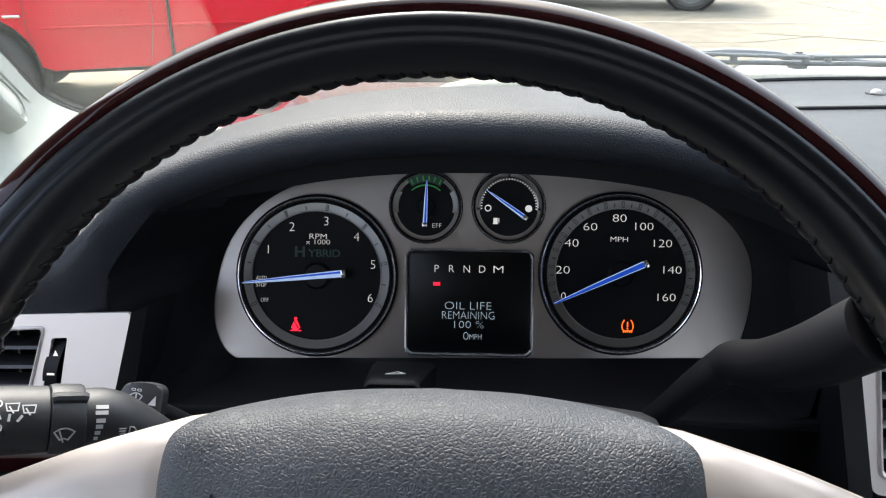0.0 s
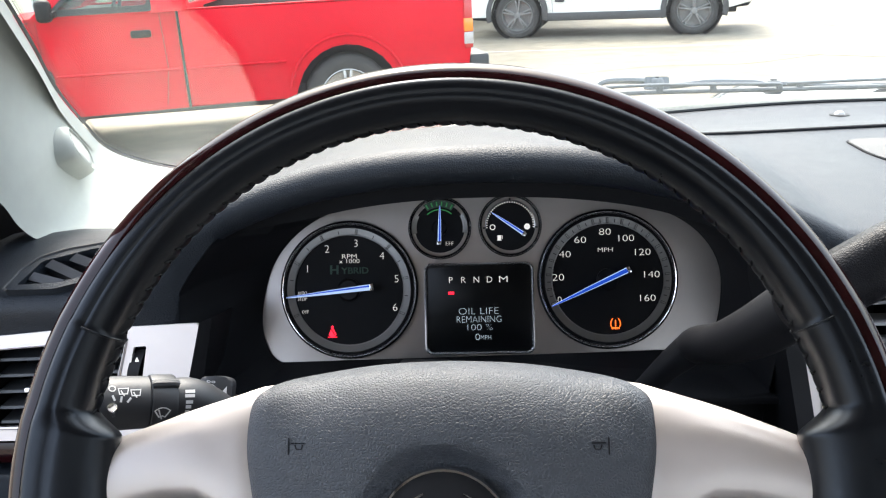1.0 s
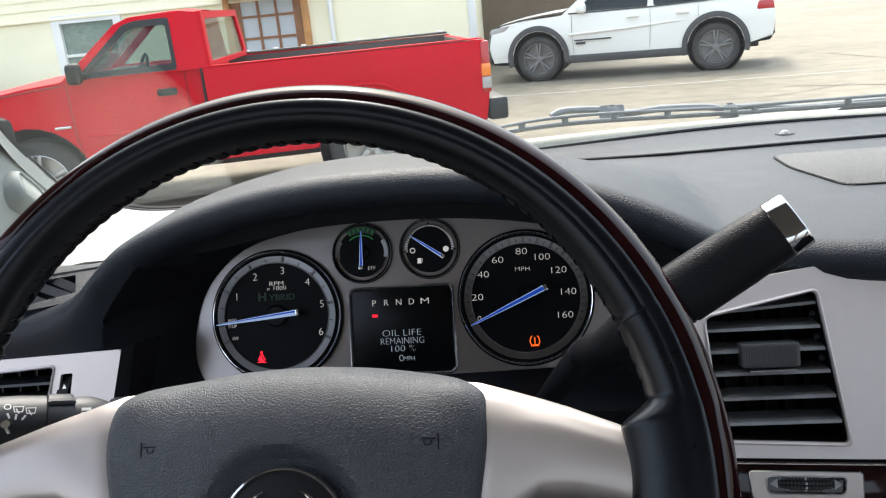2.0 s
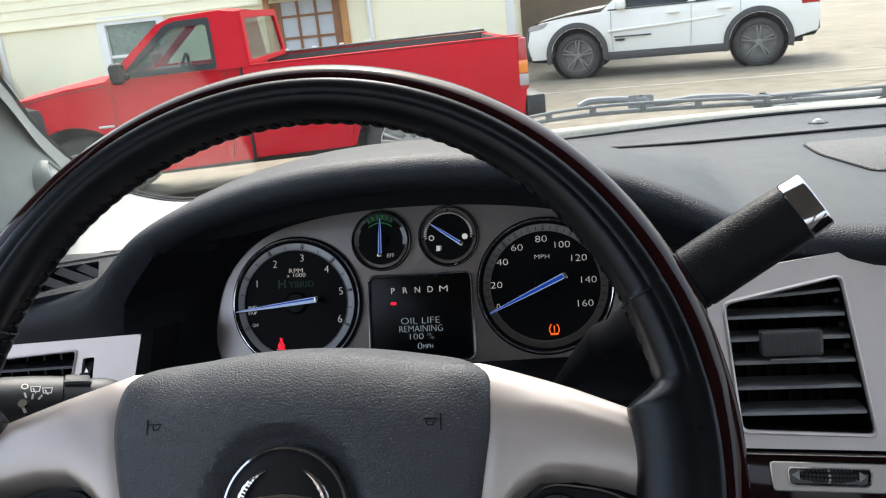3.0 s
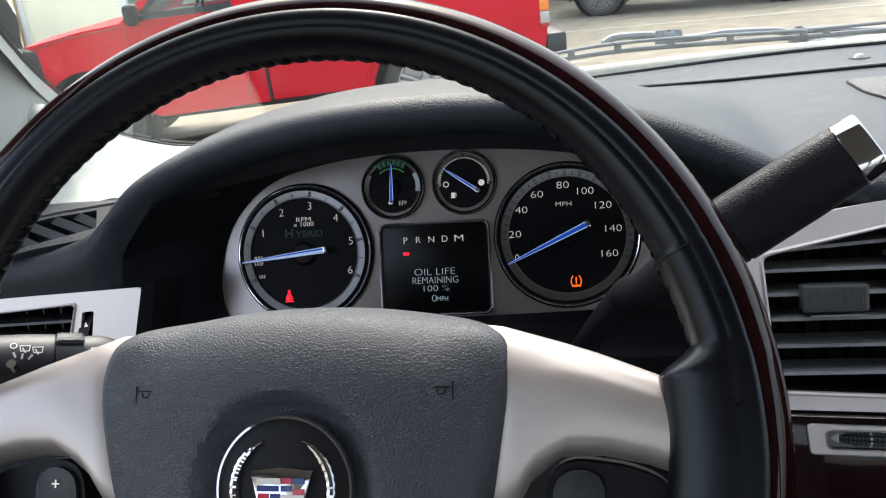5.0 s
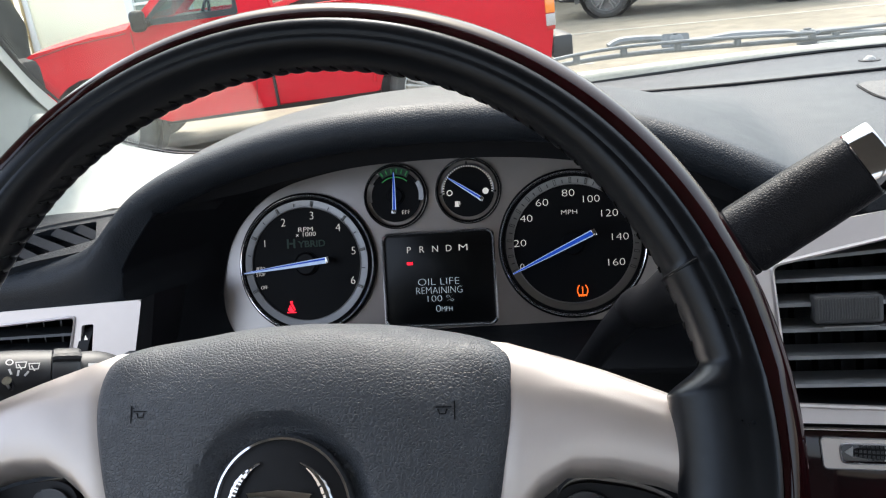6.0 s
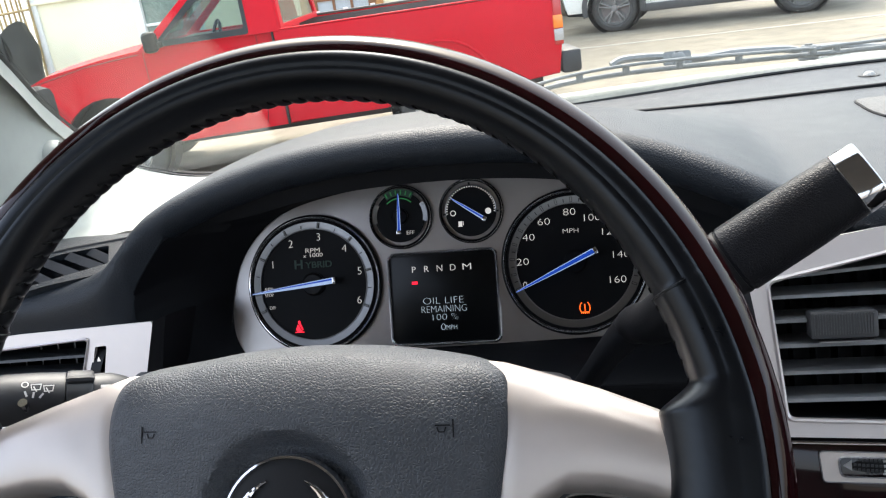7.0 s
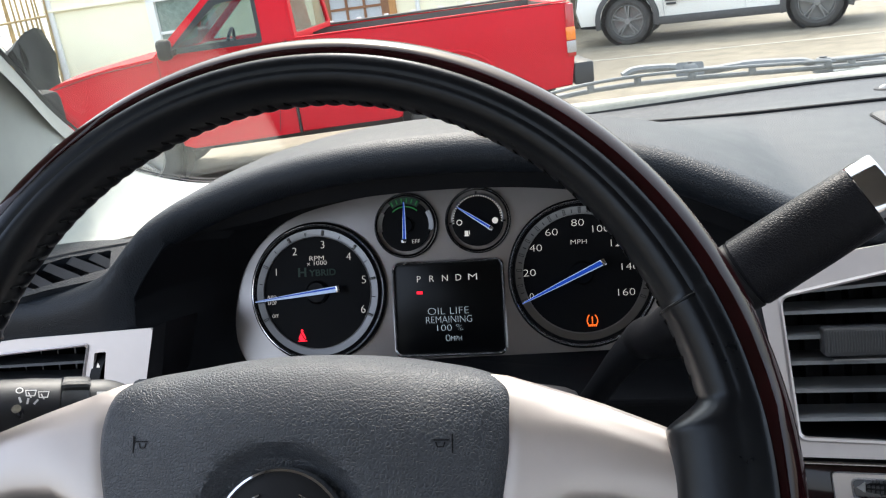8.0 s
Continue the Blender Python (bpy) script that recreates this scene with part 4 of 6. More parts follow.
AX = ST @ Matrix(((0, 0, 1, 0), (1, 0, 0, 0), (0, 1, 0, 0), (0, 0, 0, 1)))
part("base", tube(spline([(-0.0026, 0, 0), (0.007, 0, 0), (0.018, -0.0045, -0.003), (0.036, -0.015, -0.010), (0.065, -0.034, -0.026)], 4), [0.0124, 0.0124, 0.0123, 0.0122, 0.0119, 0.0117, 0.0115, 0.0112, 0.0110, 0.0107, 0.0104, 0.0100, 0.0098, 0.0095, 0.0092, 0.009, 0.009], 28), GREY_PLASTIC, stalk, m=ST)
rg = part("ring", turned([(-0.0026, 0.0118), (-0.0030, 0.0136), (-0.0042, 0.0143), (-0.0140, 0.0145), (-0.0158, 0.0142), (-0.0164, 0.0130)], 48), GREY_PLASTIC, stalk, "grey-black turning ring", m=AX)
part("ring_ridge", tube([(-0.0155, 0, 0), (-0.0140, 0, 0.0006), (-0.0045, 0, 0.0006), (-0.0032, 0, 0)], 0.0026, 10), GREY_PLASTIC, rg, m=ST @ Matrix.Rotation(radians(-38), 4, "X") @ Matrix.Translation((0, 0, 0.0136)))
part("grip", turned([(-0.0164, 0.0128), (-0.0168, 0.0136), (-0.030, 0.0140), (-0.046, 0.0136), (-0.052, 0.0126), (-0.0555, 0.0090), (-0.056, 0.0)], 48), GREY_PLASTIC, stalk, m=AX)


def on_stalk(name, bm, along, deg, r=0.0141):
    """Lays a flat symbol on the round of the stalk, deg up from its facing side."""
    part(name, bm, MARK_WHITE, stalk, "white symbol", False, ST @ Matrix.Rotation(radians(-deg), 4, "X") @ Matrix.Translation((along * MM, 0, r)))


def fan_shape(k):
    return frame_ring([(-0.0045 * k, 0.0014 * k), (-0.0020 * k, 0.0030 * k), (0, 0.0034 * k), (0.0020 * k, 0.0030 * k), (0.0045 * k, 0.0014 * k), (0.0018 * k, -0.0028 * k), (0, -0.0020 * k), (-0.0018 * k, -0.0028 * k)],
                      [(-0.0037 * k, 0.0013 * k), (-0.0018 * k, 0.0024 * k), (0, 0.0028 * k), (0.0018 * k, 0.0024 * k), (0.0037 * k, 0.0013 * k), (0.0014 * k, -0.0020 * k), (0, -0.0014 * k), (-0.0014 * k, -0.0020 * k)], 0, 0.0001)


def stroke(x0, y0, x1, y1, w=0.0003):
    d = Vector((x1 - x0, y1 - y0, 0)).normalized()
    n = Vector((-d.y, d.x, 0)) * w
    return prism([(x0 + n.x, y0 + n.y), (x0 - n.x, y0 - n.y), (x1 - n.x, y1 - n.y), (x1 + n.x, y1 + n.y)], 0, 0.0001)


on_stalk("off_mark", lathe([(0.0018, 0.0), (0.0013, 0.0)], 20), -35.8, 31)
for al, dg in ((-30.5, 24), (-24.5, 20)):
    sym = frame_ring([(-0.0027, 0.0018), (0.0027, 0.0018), (0.0021, -0.0018), (-0.0021, -0.0018)], [(-0.0022, 0.0013), (0.0022, 0.0013), (0.0017, -0.0013), (-0.0017, -0.0013)], 0, 0.0001)
    merge(sym, stroke(-0.0012, 0.0004, 0.0004, -0.0026))
    on_stalk("rear_wiper_mark", sym, al, dg)
for al, dg, r in ((-35.2, 10, -22), (-31.6, 7, 8), (-27.8, 5, 38)):
    b_ = box(0.0010, 0.0030, 0.0002)
    bmesh.ops.rotate(b_, matrix=Matrix.Rotation(radians(-r), 3, "Z"), verts=b_.verts)
    on_stalk("spray_mark", b_, al, dg)
on_stalk("wiper_mark", merge(fan_shape(0.95), stroke(-0.0020, 0.0018, -0.0002, -0.0034)), -11.2, -24, 0.0146)
for al, dg, w in ((3.2, 22, 5.0), (3.0, 11, 5.0), (2.7, -4, 3.6), (2.3, -15.5, 2.8), (1.8, -28, 2.2), (1.4, -41, 1.6)):
    on_stalk("speed_mark", box(w * MM, 0.0017, 0.0002), al, dg, 0.01255)
for dy in (-0.0012, 0.0, 0.0012):
    on_stalk("lamp_ray", box(0.0028, 0.0005, 0.0002, 0, (-0.0026, dy, 0)), 14.5, -30, 0.0114)
on_stalk("lamp_mark", frame_ring([(0, 0.0024), (0.002, 0.002), (0.0034, 0), (0.002, -0.002), (0, -0.0024)], [(0.0005, 0.0018), (0.0018, 0.0015), (0.0028, 0), (0.0018, -0.0015), (0.0005, -0.0018)], 0, 0.0001), 14.5, -30, 0.0114)
PD = Matrix.Translation((-0.1323, 0.3350, 1.3355)) @ Matrix.Rotation(radians(62), 4, "X") @ Matrix.Rotation(radians(-6), 4, "Z")
paddle = part("washer_paddle", prism(round_poly([(-0.0112, -0.009), (0.0108, -0.009), (0.0108, 0.0068), (0.003, 0.0082), (-0.0095, 0.0066)], 0.0042, 5), -0.007, 0.0, 0.0014), GREY_PLASTIC, stalk, "black washer paddle", m=PD)
part("paddle_root", tube([(-0.1320, 0.3400, 1.3290), (-0.120, 0.354, 1.308)], [0.005, 0.006], 12), PLASTIC, paddle)
part("washer_mark", merge(fan_shape(0.72), stroke(0, 0.0018, 0, -0.0026)), MARK_WHITE, paddle, "white symbol", False, PD @ Matrix.Translation((-0.0020, 0.0005, 0.0002)))
for q in (-0.0014, 0.0014):
    part("spray_mark", frame_ring(rounded(0.0022, 0.0012, 0.0005), rounded(0.0015, 0.0006, 0.0002), 0, 0.0001), MARK_WHITE, paddle, "white symbol", False, PD @ Matrix.Translation((-0.0022 + q, 0.0042, 0.0002)))
part("arrow_mark", prism([(-0.0020, -0.0022), (0.0018, -0.0022), (0.0014, 0.0026)], 0, 0.0001), MARK_WHITE, paddle, "white arrow", False, PD @ Matrix.Translation((0.0062, 0.0000, 0.0002)))
part("small_lever", tube([(-0.164, 0.2790, 1.350), (-0.1600, 0.2715, 1.3580), (-0.1575, 0.2675, 1.3640)], [0.0024, 0.0026, 0.0024], 10), CHROME, stalk, "small bright lever")

gear = thing("gear_selector", "black column gear selector with chrome end cap", "gear selector")
part("arm", tube(spline([(0.108, 0.395, 1.278), (0.122, 0.3905, 1.2985), (0.136, 0.382, 1.3215), (0.148, 0.375, 1.338)], 4), [0.0072, 0.0072, 0.0072, 0.0073, 0.0074, 0.0075, 0.0077, 0.0080, 0.0084, 0.0088, 0.0093, 0.0097, 0.0100], 18), PLASTIC_DARK, gear, "thin black arm")
part("boot", tube(spline([(0.1410, 0.3790, 1.3300), (0.1515, 0.3715, 1.3425), (0.161, 0.352, 1.353), (0.1725, 0.330, 1.3715), (0.1855, 0.3128, 1.3925)], 5), [0.0078 + 0.0030 * smooth_step(0, 0.25, k / 20) + 0.0046 * smooth_step(0.15, 1.0, k / 20) for k in range(21)], 28), PLASTIC, gear, "black flared neck")
GA, GB, GC = Vector((0.1965, 0.312, 1.4005)), Vector((0.2435, 0.3105, 1.4320)), Vector((0.2528, 0.3101, 1.4384))
gd = (GB - GA).normalized()
gn = (Vector((-0.1, -0.85, 0.3)) - gd * Vector((-0.1, -0.85, 0.3)).dot(gd)).normalized()
gs = gn.cross(gd)
GM = Matrix(((gd.x, gs.x, gn.x, GA.x), (gd.y, gs.y, gn.y, GA.y), (gd.z, gs.z, gn.z, GA.z), (0, 0, 0, 1)))
GL, CAPL = (GB - GA).length, (GC - GA).length


def slab(rows, n=56):
    """A flat-faced grip along the lever: rows of (along, half width, half depth)."""
    rings = []
    for al, hw, hd in rows:
        rings.append([(al, hw * math.copysign(abs(math.cos(t)) ** 0.72, math.cos(t)), hd * math.copysign(abs(math.sin(t)) ** 0.72, math.sin(t))) for t in (2 * math.pi * k / n for k in range(n))])
    return loft(rings, True, True)


part("collar", slab([(-0.0150, 0.0142, 0.0117), (-0.0100, 0.0152, 0.0128), (-0.0012, 0.0160, 0.0135), (-0.0006, 0.0158, 0.0132)]), PLASTIC, gear, "black collar", m=GM)
part("collar_gap", slab([(-0.0010, 0.0152, 0.0128), (0.0010, 0.0152, 0.0128)]), PLASTIC_DARK, gear, m=GM)
part("grip", slab([(0.0004, 0.0158, 0.0132), (0.0012, 0.0163, 0.0138), (GL * 0.6, 0.0158, 0.0133), (GL - 0.0006, 0.0150, 0.0126), (GL - 0.0001, 0.0147, 0.0122)]), GRIP, gear, "black leather grip", m=GM)
part("end_cap", slab([(GL, 0.0147, 0.0122), (GL + 0.0006, 0.0151, 0.0127), (CAPL - 0.0010, 0.0143, 0.0118), (CAPL - 0.0003, 0.0139, 0.0114), (CAPL, 0.0131, 0.0106)], 96), CAP_CHROME, gear, "polished chrome cap", angle=40, m=GM)
btn = part("shift_button", prism(rounded(0.0065, 0.024, 0.0018), 0, 0.0012, 0.0004), PLASTIC_DARK, gear, "black shift button", m=GM @ Matrix.Translation((-0.0062, -0.001, 0.0130)))
part("plus_mark", prism([(-0.0012, -0.0012), (0.0012, -0.0012), (0.0, 0.0014)], 0, 0.0002), MARK_WHITE, btn, "white mark", False, GM @ Matrix.Translation((-0.0062, 0.005, 0.0143)))
part("minus_mark", box(0.0022, 0.0006, 0.0002), MARK_WHITE, btn, "white mark", False, GM @ Matrix.Translation((-0.0062, -0.006, 0.0143)))

# ---- centre stack with its air vent ----
def tilted(x, y, z, deg):
    t = radians(deg)
    return Matrix(((1, 0, 0, x), (0, math.sin(t), -math.cos(t), y), (0, math.cos(t), math.sin(t), z), (0, 0, 0, 1)))


CS = tilted(0.235, 0.370, 1.300, 15)
vent = thing("centre_air_vent", "satin silver centre air vent with black slats", "air vent", CS)
opening = round_poly([(-11.8, 58.5), (52.5, 72), (68, -20.5), (-5, -16.5)], 4)
body = plate(mm(round_poly([(-27, 84), (-22.3, 57), (-9.3, -27.2), (74, -30.4), (190, -34), (190, 98), (95, 90), (60, 87.5), (33, 83.5), (0, 79)], 5)), [mm(opening)], -0.004, 0.0)
bez = part("bezel", body, BEZEL, vent, "satin silver surround")
wide = round_poly([(-14, 60.6), (54.2, 74.2), (70.2, -22.8), (-7.3, -18.8)], 5)
part("bezel_lip", frame_ring(mm(wide), mm(opening), -0.002, 0.0016, 0.0008), BEZEL, bez, "raised lip")
front_l = [(-0.027, 0.084), (-0.0223, 0.057), (-0.0093, -0.0272), (-0.0085, -0.070)]
part("bezel_side", loft([[(x, y, 0.0) for x, y in front_l], [(x - 0.007, y, -0.012) for x, y in front_l]], False), GREY_PLASTIC, bez, "grey side of the surround")
part("bezel_return", loft([[(x - 0.007, y, -0.012) for x, y in front_l], [(x - 0.009, y, -0.10) for x, y in front_l]], False), PLASTIC_DARK, bez, "black return of the surround")
part("duct", loft([[(x * MM, y * MM, -0.002) for x, y in opening], [(x * MM * 0.97 + 0.001, y * MM * 0.97 + 0.001, -0.05) for x, y in opening]], True), PLASTIC_DARK, vent, "black duct")
part("duct_back", prism(mm(opening), -0.052, -0.050), PLASTIC_DARK, vent)


def vent_edge(v):
    """Left and right of the opening at height v, mm."""
    return -11.8 + (58.5 - v) / 75 * 6.8, 52.5 + (72 - v) / 92.5 * 15.5


for v in (62.3, 49.8, 36.4, 22.5, 7.4, -8.1):
    l_, r_ = vent_edge(v)
    l_ = l_ + 0.8
    ring = lambda x, y: [(x * MM, (y + 1.2) * MM, -0.003), (x * MM, (y - 0.6) * MM, -0.0025), (x * MM, (y + 2.2) * MM, -0.022), (x * MM, (y + 3.6) * MM, -0.022)]
    slope = (2.0 if v > 55 else 0.0)
    part("slat", loft([ring(l_, v - slope), ring(r_ - 0.8, v + slope)], True, True), FIN, vent)
for k in range(5):
    x = 4 + 12 * k
    part("vane", box(0.0012, 0.072, 0.018, 0, (x * MM, 0.024, -0.036)), PLASTIC_DARK, vent)
tab = part("vent_tab", prism(mm(rounded(33.5, 14.5, 1.5, 4, 24, 35)), -0.006, 0.006, 0.0009), TAB, vent, "ribbed vent adjuster")
for k in range(22):
    part("rib", box(0.0007, 0.011, 0.0007, 0, ((9.5 + 1.38 * k) * MM, 0.0355, 0.0062)), TAB, tab)
part("tab_lip", box(0.027, 0.0012, 0.003, 0.0003, (0.0245, 0.0262, 0.0060)), RING, tab, "thin bright lip")
for v in (58, 44, 31):
    part("hinge_pin", lathe([(0, 0.002), (0.0016, 0.002), (0.0018, 0.0)], 10), PLASTIC_DARK, vent).location = ((vent_edge(v)[1] - 4) * MM, v * MM, -0.004)

woodp = thing("wood_panel", "glossy dark cherry wood trim below the centre vent", "wood trim", CS)
part("veneer", prism(mm([(-8.8, -31.4), (74, -34.6), (190, -38), (190, -90), (-8, -86)]), -0.006, -0.0008, 0.001), WOOD, woodp)
part("bright_strip", tube([(-0.0088, -0.0300, 0.0), (0.074, -0.0333, 0.0), (0.19, -0.037, 0.0)], 0.0009, 8), CHROME, woodp, "thin chrome strip")
thumb = thing("vent_thumbwheel", "black ribbed vent thumbwheel in a silver frame", "thumbwheel", CS)
fr_o, fr_i = round_poly([(8.8, -35.4), (74.5, -38.2), (74.5, -55), (10.4, -52.6)], 2.5), round_poly([(18.5, -38.8), (65, -40.8), (64, -51.4), (19.5, -49.6)], 3)
fr_ = part("frame", plate(mm(fr_o), [mm(fr_i)], -0.003, 0.0008), SILVER, thumb, "satin silver frame")
part("frame_lip", tube([(x * MM, y * MM, 0.0008) for x, y in fr_i + fr_i[:1]], 0.0007, 6), CHROME, fr_, "bright inner lip")
part("frame_rim", tube([(x * MM, y * MM, 0.0004) for x, y in fr_o + fr_o[:1]], 0.0006, 6), CHROME, fr_, "bright outer rim")
part("well", prism(mm(fr_i), -0.008, -0.005), PLASTIC_DARK, thumb)
rings = []
for k in range(13):
    x = 20.5 + 43 * k / 12
    b_ = 1 - ((k - 6) / 6) ** 2
    rings.append([(x * MM, (-45.0 - 0.045 * (x - 42) + 4.3 * math.sin(a)) * MM, -0.006 + (0.004 + 0.0035 * b_) * max(0, math.cos(a)) ** 0.6) for a in (radians(-90 + 180 * j / 10) for j in range(11))])
tw = part("wheel", loft(rings, False), PLASTIC, thumb)
for k in range(15):
    x = 27 + 2.1 * k
    b_ = 1 - ((x - 42) / 21.5) ** 2
    for j in range(4):   # small raised squares in rows round the wheel
        a_ = radians(-58 + 36 * j)
        part("rib", box(0.0013, 0.0013, 0.0008, 0, (x * MM, (-45.0 - 0.045 * (x - 42) + 4.3 * math.sin(a_)) * MM, -0.0058 + (0.004 + 0.0035 * b_) * math.cos(a_) ** 0.6)), GREY_PLASTIC if k != 7 else MARK, tw)
for side in (-1, 1):
    part("arrow_mark", prism([(side * 0.0025, 0), (-side * 0.0020, 0.0030), (-side * 0.0020, -0.0030)], 0, 0.0003), MARK, tw, "pale arrow", False).location = (0.042 + side * 0.0185, -0.0448 - side * 0.0008, -0.0008)
lower = part("lower_face", box(0.40, 0.02, 0.35, 0.004, (0.425, 0.40, 1.04)), PLASTIC, dashboard, "black lower dash")
part("right_face", box(0.66, 0.03, 0.5, 0.008, (0.86, 0.42, 1.13)), PLASTIC, dashboard, "black dash face")

# ---- outer air vent and left dash face ----
LV = tilted(-0.157, 0.403, 1.349, 15)
lvent = thing("side_air_vent", "satin silver outer air vent with black slats", "air vent", LV)
lo = round_poly([(-57, -12.5), (-150, -19), (-156, -72), (-74, -70)], 3)
slot = round_poly([(-43.3, -17), (-52.2, -17.6), (-60, -52), (-50, -52)], 1.5)
lb = part("bezel", plate(mm(round_poly([(-6.5, -2.2), (-110, -6.2), (-180, -12), (-186, -82), (-31, -80), (-17, -45)], 3)), [mm(lo), mm(slot)], -0.003, 0.0), BEZEL, lvent, "satin silver surround")
wide = round_poly([(-55.2, -10.6), (-152, -17), (-158, -74), (-72, -72)], 4)
part("bezel_lip", frame_ring(mm(wide), mm(lo), -0.002, 0.0015, 0.0007), BEZEL, lb, "raised lip")
part("bezel_side", loft([[(-0.0065, -0.0022, 0.0), (-0.017, -0.045, 0.0), (-0.031, -0.080, 0.0)], [(0.001, 0.001, -0.004), (-0.0085, -0.045, -0.006), (-0.022, -0.082, -0.006)], [(0.001, 0.001, -0.05), (-0.0085, -0.045, -0.05), (-0.022, -0.082, -0.05)]], False), PLASTIC, lb, "dark side of the surround")
part("duct", loft([[(x * MM, y * MM, -0.002) for x, y in lo], [(x * MM, y * MM, -0.05) for x, y in lo]], True), PLASTIC_DARK, lvent, "black duct")
part("duct_back", prism(mm(lo), -0.052, -0.050), PLASTIC_DARK, lvent)
for k, v in enumerate((-24, -35, -46, -57, -67)):
    x1 = -57 - (v + 12.5) / -58 * 17 - 1
    part("slat", loft([[(x * MM, (v + 1.0 - 2.5 * (-(x + 57) / 95)) * MM, -0.004), (x * MM, (v - 0.8 - 2.5 * (-(x + 57) / 95)) * MM, -0.0035), (x * MM, (v + 1.5) * MM, -0.02), (x * MM, (v + 2.8) * MM, -0.02)] for x in (-151, x1)], True, True), GREY_PLASTIC, lvent)
for k in range(6):
    part("vane", box(0.0012, 0.056, 0.016, 0, ((-143 + 14 * k) * MM, -0.044, -0.034)), GREY_PLASTIC, lvent)
tb = part("vent_knob", tube([(-0.128, -0.046, 0.002), (-0.117, -0.0455, 0.002)], 0.0022, 10), CHROME, lvent, "small bright adjuster")
part("slot_well", prism(mm(slot), -0.012, -0.010), PLASTIC_DARK, lvent)
lw = part("thumbwheel", loft([[(x * MM, (-20 - 30 * j / 10) * MM, -0.010 + 0.0115 * math.sin(math.pi * (0.15 + 0.7 * j / 10))) for j in range(11)] for x in (-53, -45)], False), PLASTIC, lvent, "black thumbwheel", m=Matrix(((1, 0.22, 0, 0.0035), (0, 1, 0, 0), (0, 0, 1, 0), (0, 0, 0, 1))))
part("arrow_mark", prism([(-0.0018, -0.002), (0.0018, -0.002), (0, 0.002)], 0, 0.0003), INK, lw, "white arrow", False, Matrix.Translation((-0.0506, -0.0265, -0.0005)))
part("bar_mark", box(0.0042, 0.0011, 0.0003), INK, lw, "white bar", False, Matrix.Translation((-0.0530, -0.0375, 0.0016)))
part("left_veneer", prism(mm([(-186, -83.5), (-32, -81.5), (-36, -95), (-186, -98)]), -0.008, -0.001, 0.001), WOOD, lvent, "dark cherry wood strip")
part("left_lower", box(0.30, 0.02, 0.40, 0.006, (-0.325, 0.39, 1.045)), PAD, dashboard, "black lower dash")
part("knee_panel", box(0.42, 0.02, 0.36, 0.006, (0.015, 0.455, 1.10)), PLASTIC_DARK, dashboard, "black knee panel")
part("shelf", box(0.40, 0.07, 0.006, 0.002, (0.02, 0.445, 1.281)), PLASTIC_DARK, dashboard, "black shelf below the dials")

# side demister vent on the dash end
dv = thing("demister_vent", "black demister vent with slanted bars on the dash end", "air vent")
def on_dash(x, y, lift=0.0):
    return Vector((x, y, dash_top(x, y) + lift))


DM = Matrix(((1, 0, 0, 0), (0, 0.94, -0.342, 0.430), (0, 0.342, 0.94, 1.379), (0, 0, 0, 1)))
dm_o = round_poly([(-0.2975, -0.0240), (-0.293, -0.0036), (-0.2842, 0.0100), (-0.268, 0.0179), (-0.2443, 0.0239), (-0.196, 0.0320), (-0.190, -0.004), (-0.2448, -0.0170), (-0.262, -0.0235)], 0.004)
dm_s = round_poly([(-0.2892, -0.0190), (-0.2813, 0.0054), (-0.264, 0.0120), (-0.2497, 0.0176), (-0.215, 0.0235), (-0.206, 0.0030), (-0.2448, -0.0107), (-0.2597, -0.0170)], 0.002)
part("frame", plate(dm_o, [dm_s], -0.012, 0.0), PAD, dv, "black grained vent frame", m=DM)
part("lip", tube([(x, y, 0.0002) for x, y in dm_o[:26]], 0.0010, 6), GREY_PLASTIC, dv, m=DM)
part("well", prism(dm_s, -0.012, -0.011), PLASTIC_DARK, dv, m=DM)
for a, b in (((-0.2848, -0.008), (-0.2597, -0.0165)), ((-0.2773, 0.0052), (-0.2467, -0.0115)), ((-0.2623, 0.0112), (-0.228, -0.0050)), ((-0.2465, 0.0172), (-0.212, 0.0010)), ((-0.230, 0.0205), (-0.207, 0.0080))):
    part("bar", loft([[(x - 0.0030, y - 0.0018, -0.0032), (x + 0.0022, y + 0.0018, 0.0), (x + 0.0026, y + 0.0018, -0.0012), (x + 0.003, y - 0.001, -0.009)] for x, y in (a, b)], True, True), GREY_PLASTIC, dv, m=DM)

# speaker grille, seam and sensor on the dash top
grille = thing("speaker_grille", "grey perforated speaker grille set in the dash top", "speaker grille")
g_o = round_poly([(0.331, 0.650), (0.332, 0.600), (0.352, 0.528), (0.60, 0.528), (0.62, 0.655)], 0.012)
part("mesh", prism(g_o, 0.0, 0.0022, 0.001), material("grille_mesh", (0.050, 0.050, 0.049), 0.6, bump=0.0004, scale=420, cells=True, vary=0.1), grille, m=Matrix.Translation((0, 0, 1.3962)))
part("edge_gap", frame_ring([(0.47 + (x - 0.47) * 1.008, 0.59 + (y - 0.59) * 1.016) for x, y in g_o], g_o, 0.0, 0.0015), PLASTIC_DARK, grille, "dark edge gap", m=Matrix.Translation((0, 0, 1.3962)))
seam = [(0.13 + 0.95 * k / 30) for k in range(31)]
part("seam", tube([on_dash(x, 0.684 + 0.022 * smooth_step(0.13, 0.5, x), 0.0002) for x in seam], 0.0022, 8), PLASTIC_DARK, dashboard, "dark seam across the dash top")
sensor = thing("sun_sensor", "small clear dome sun sensor on the dash top", "sensor")
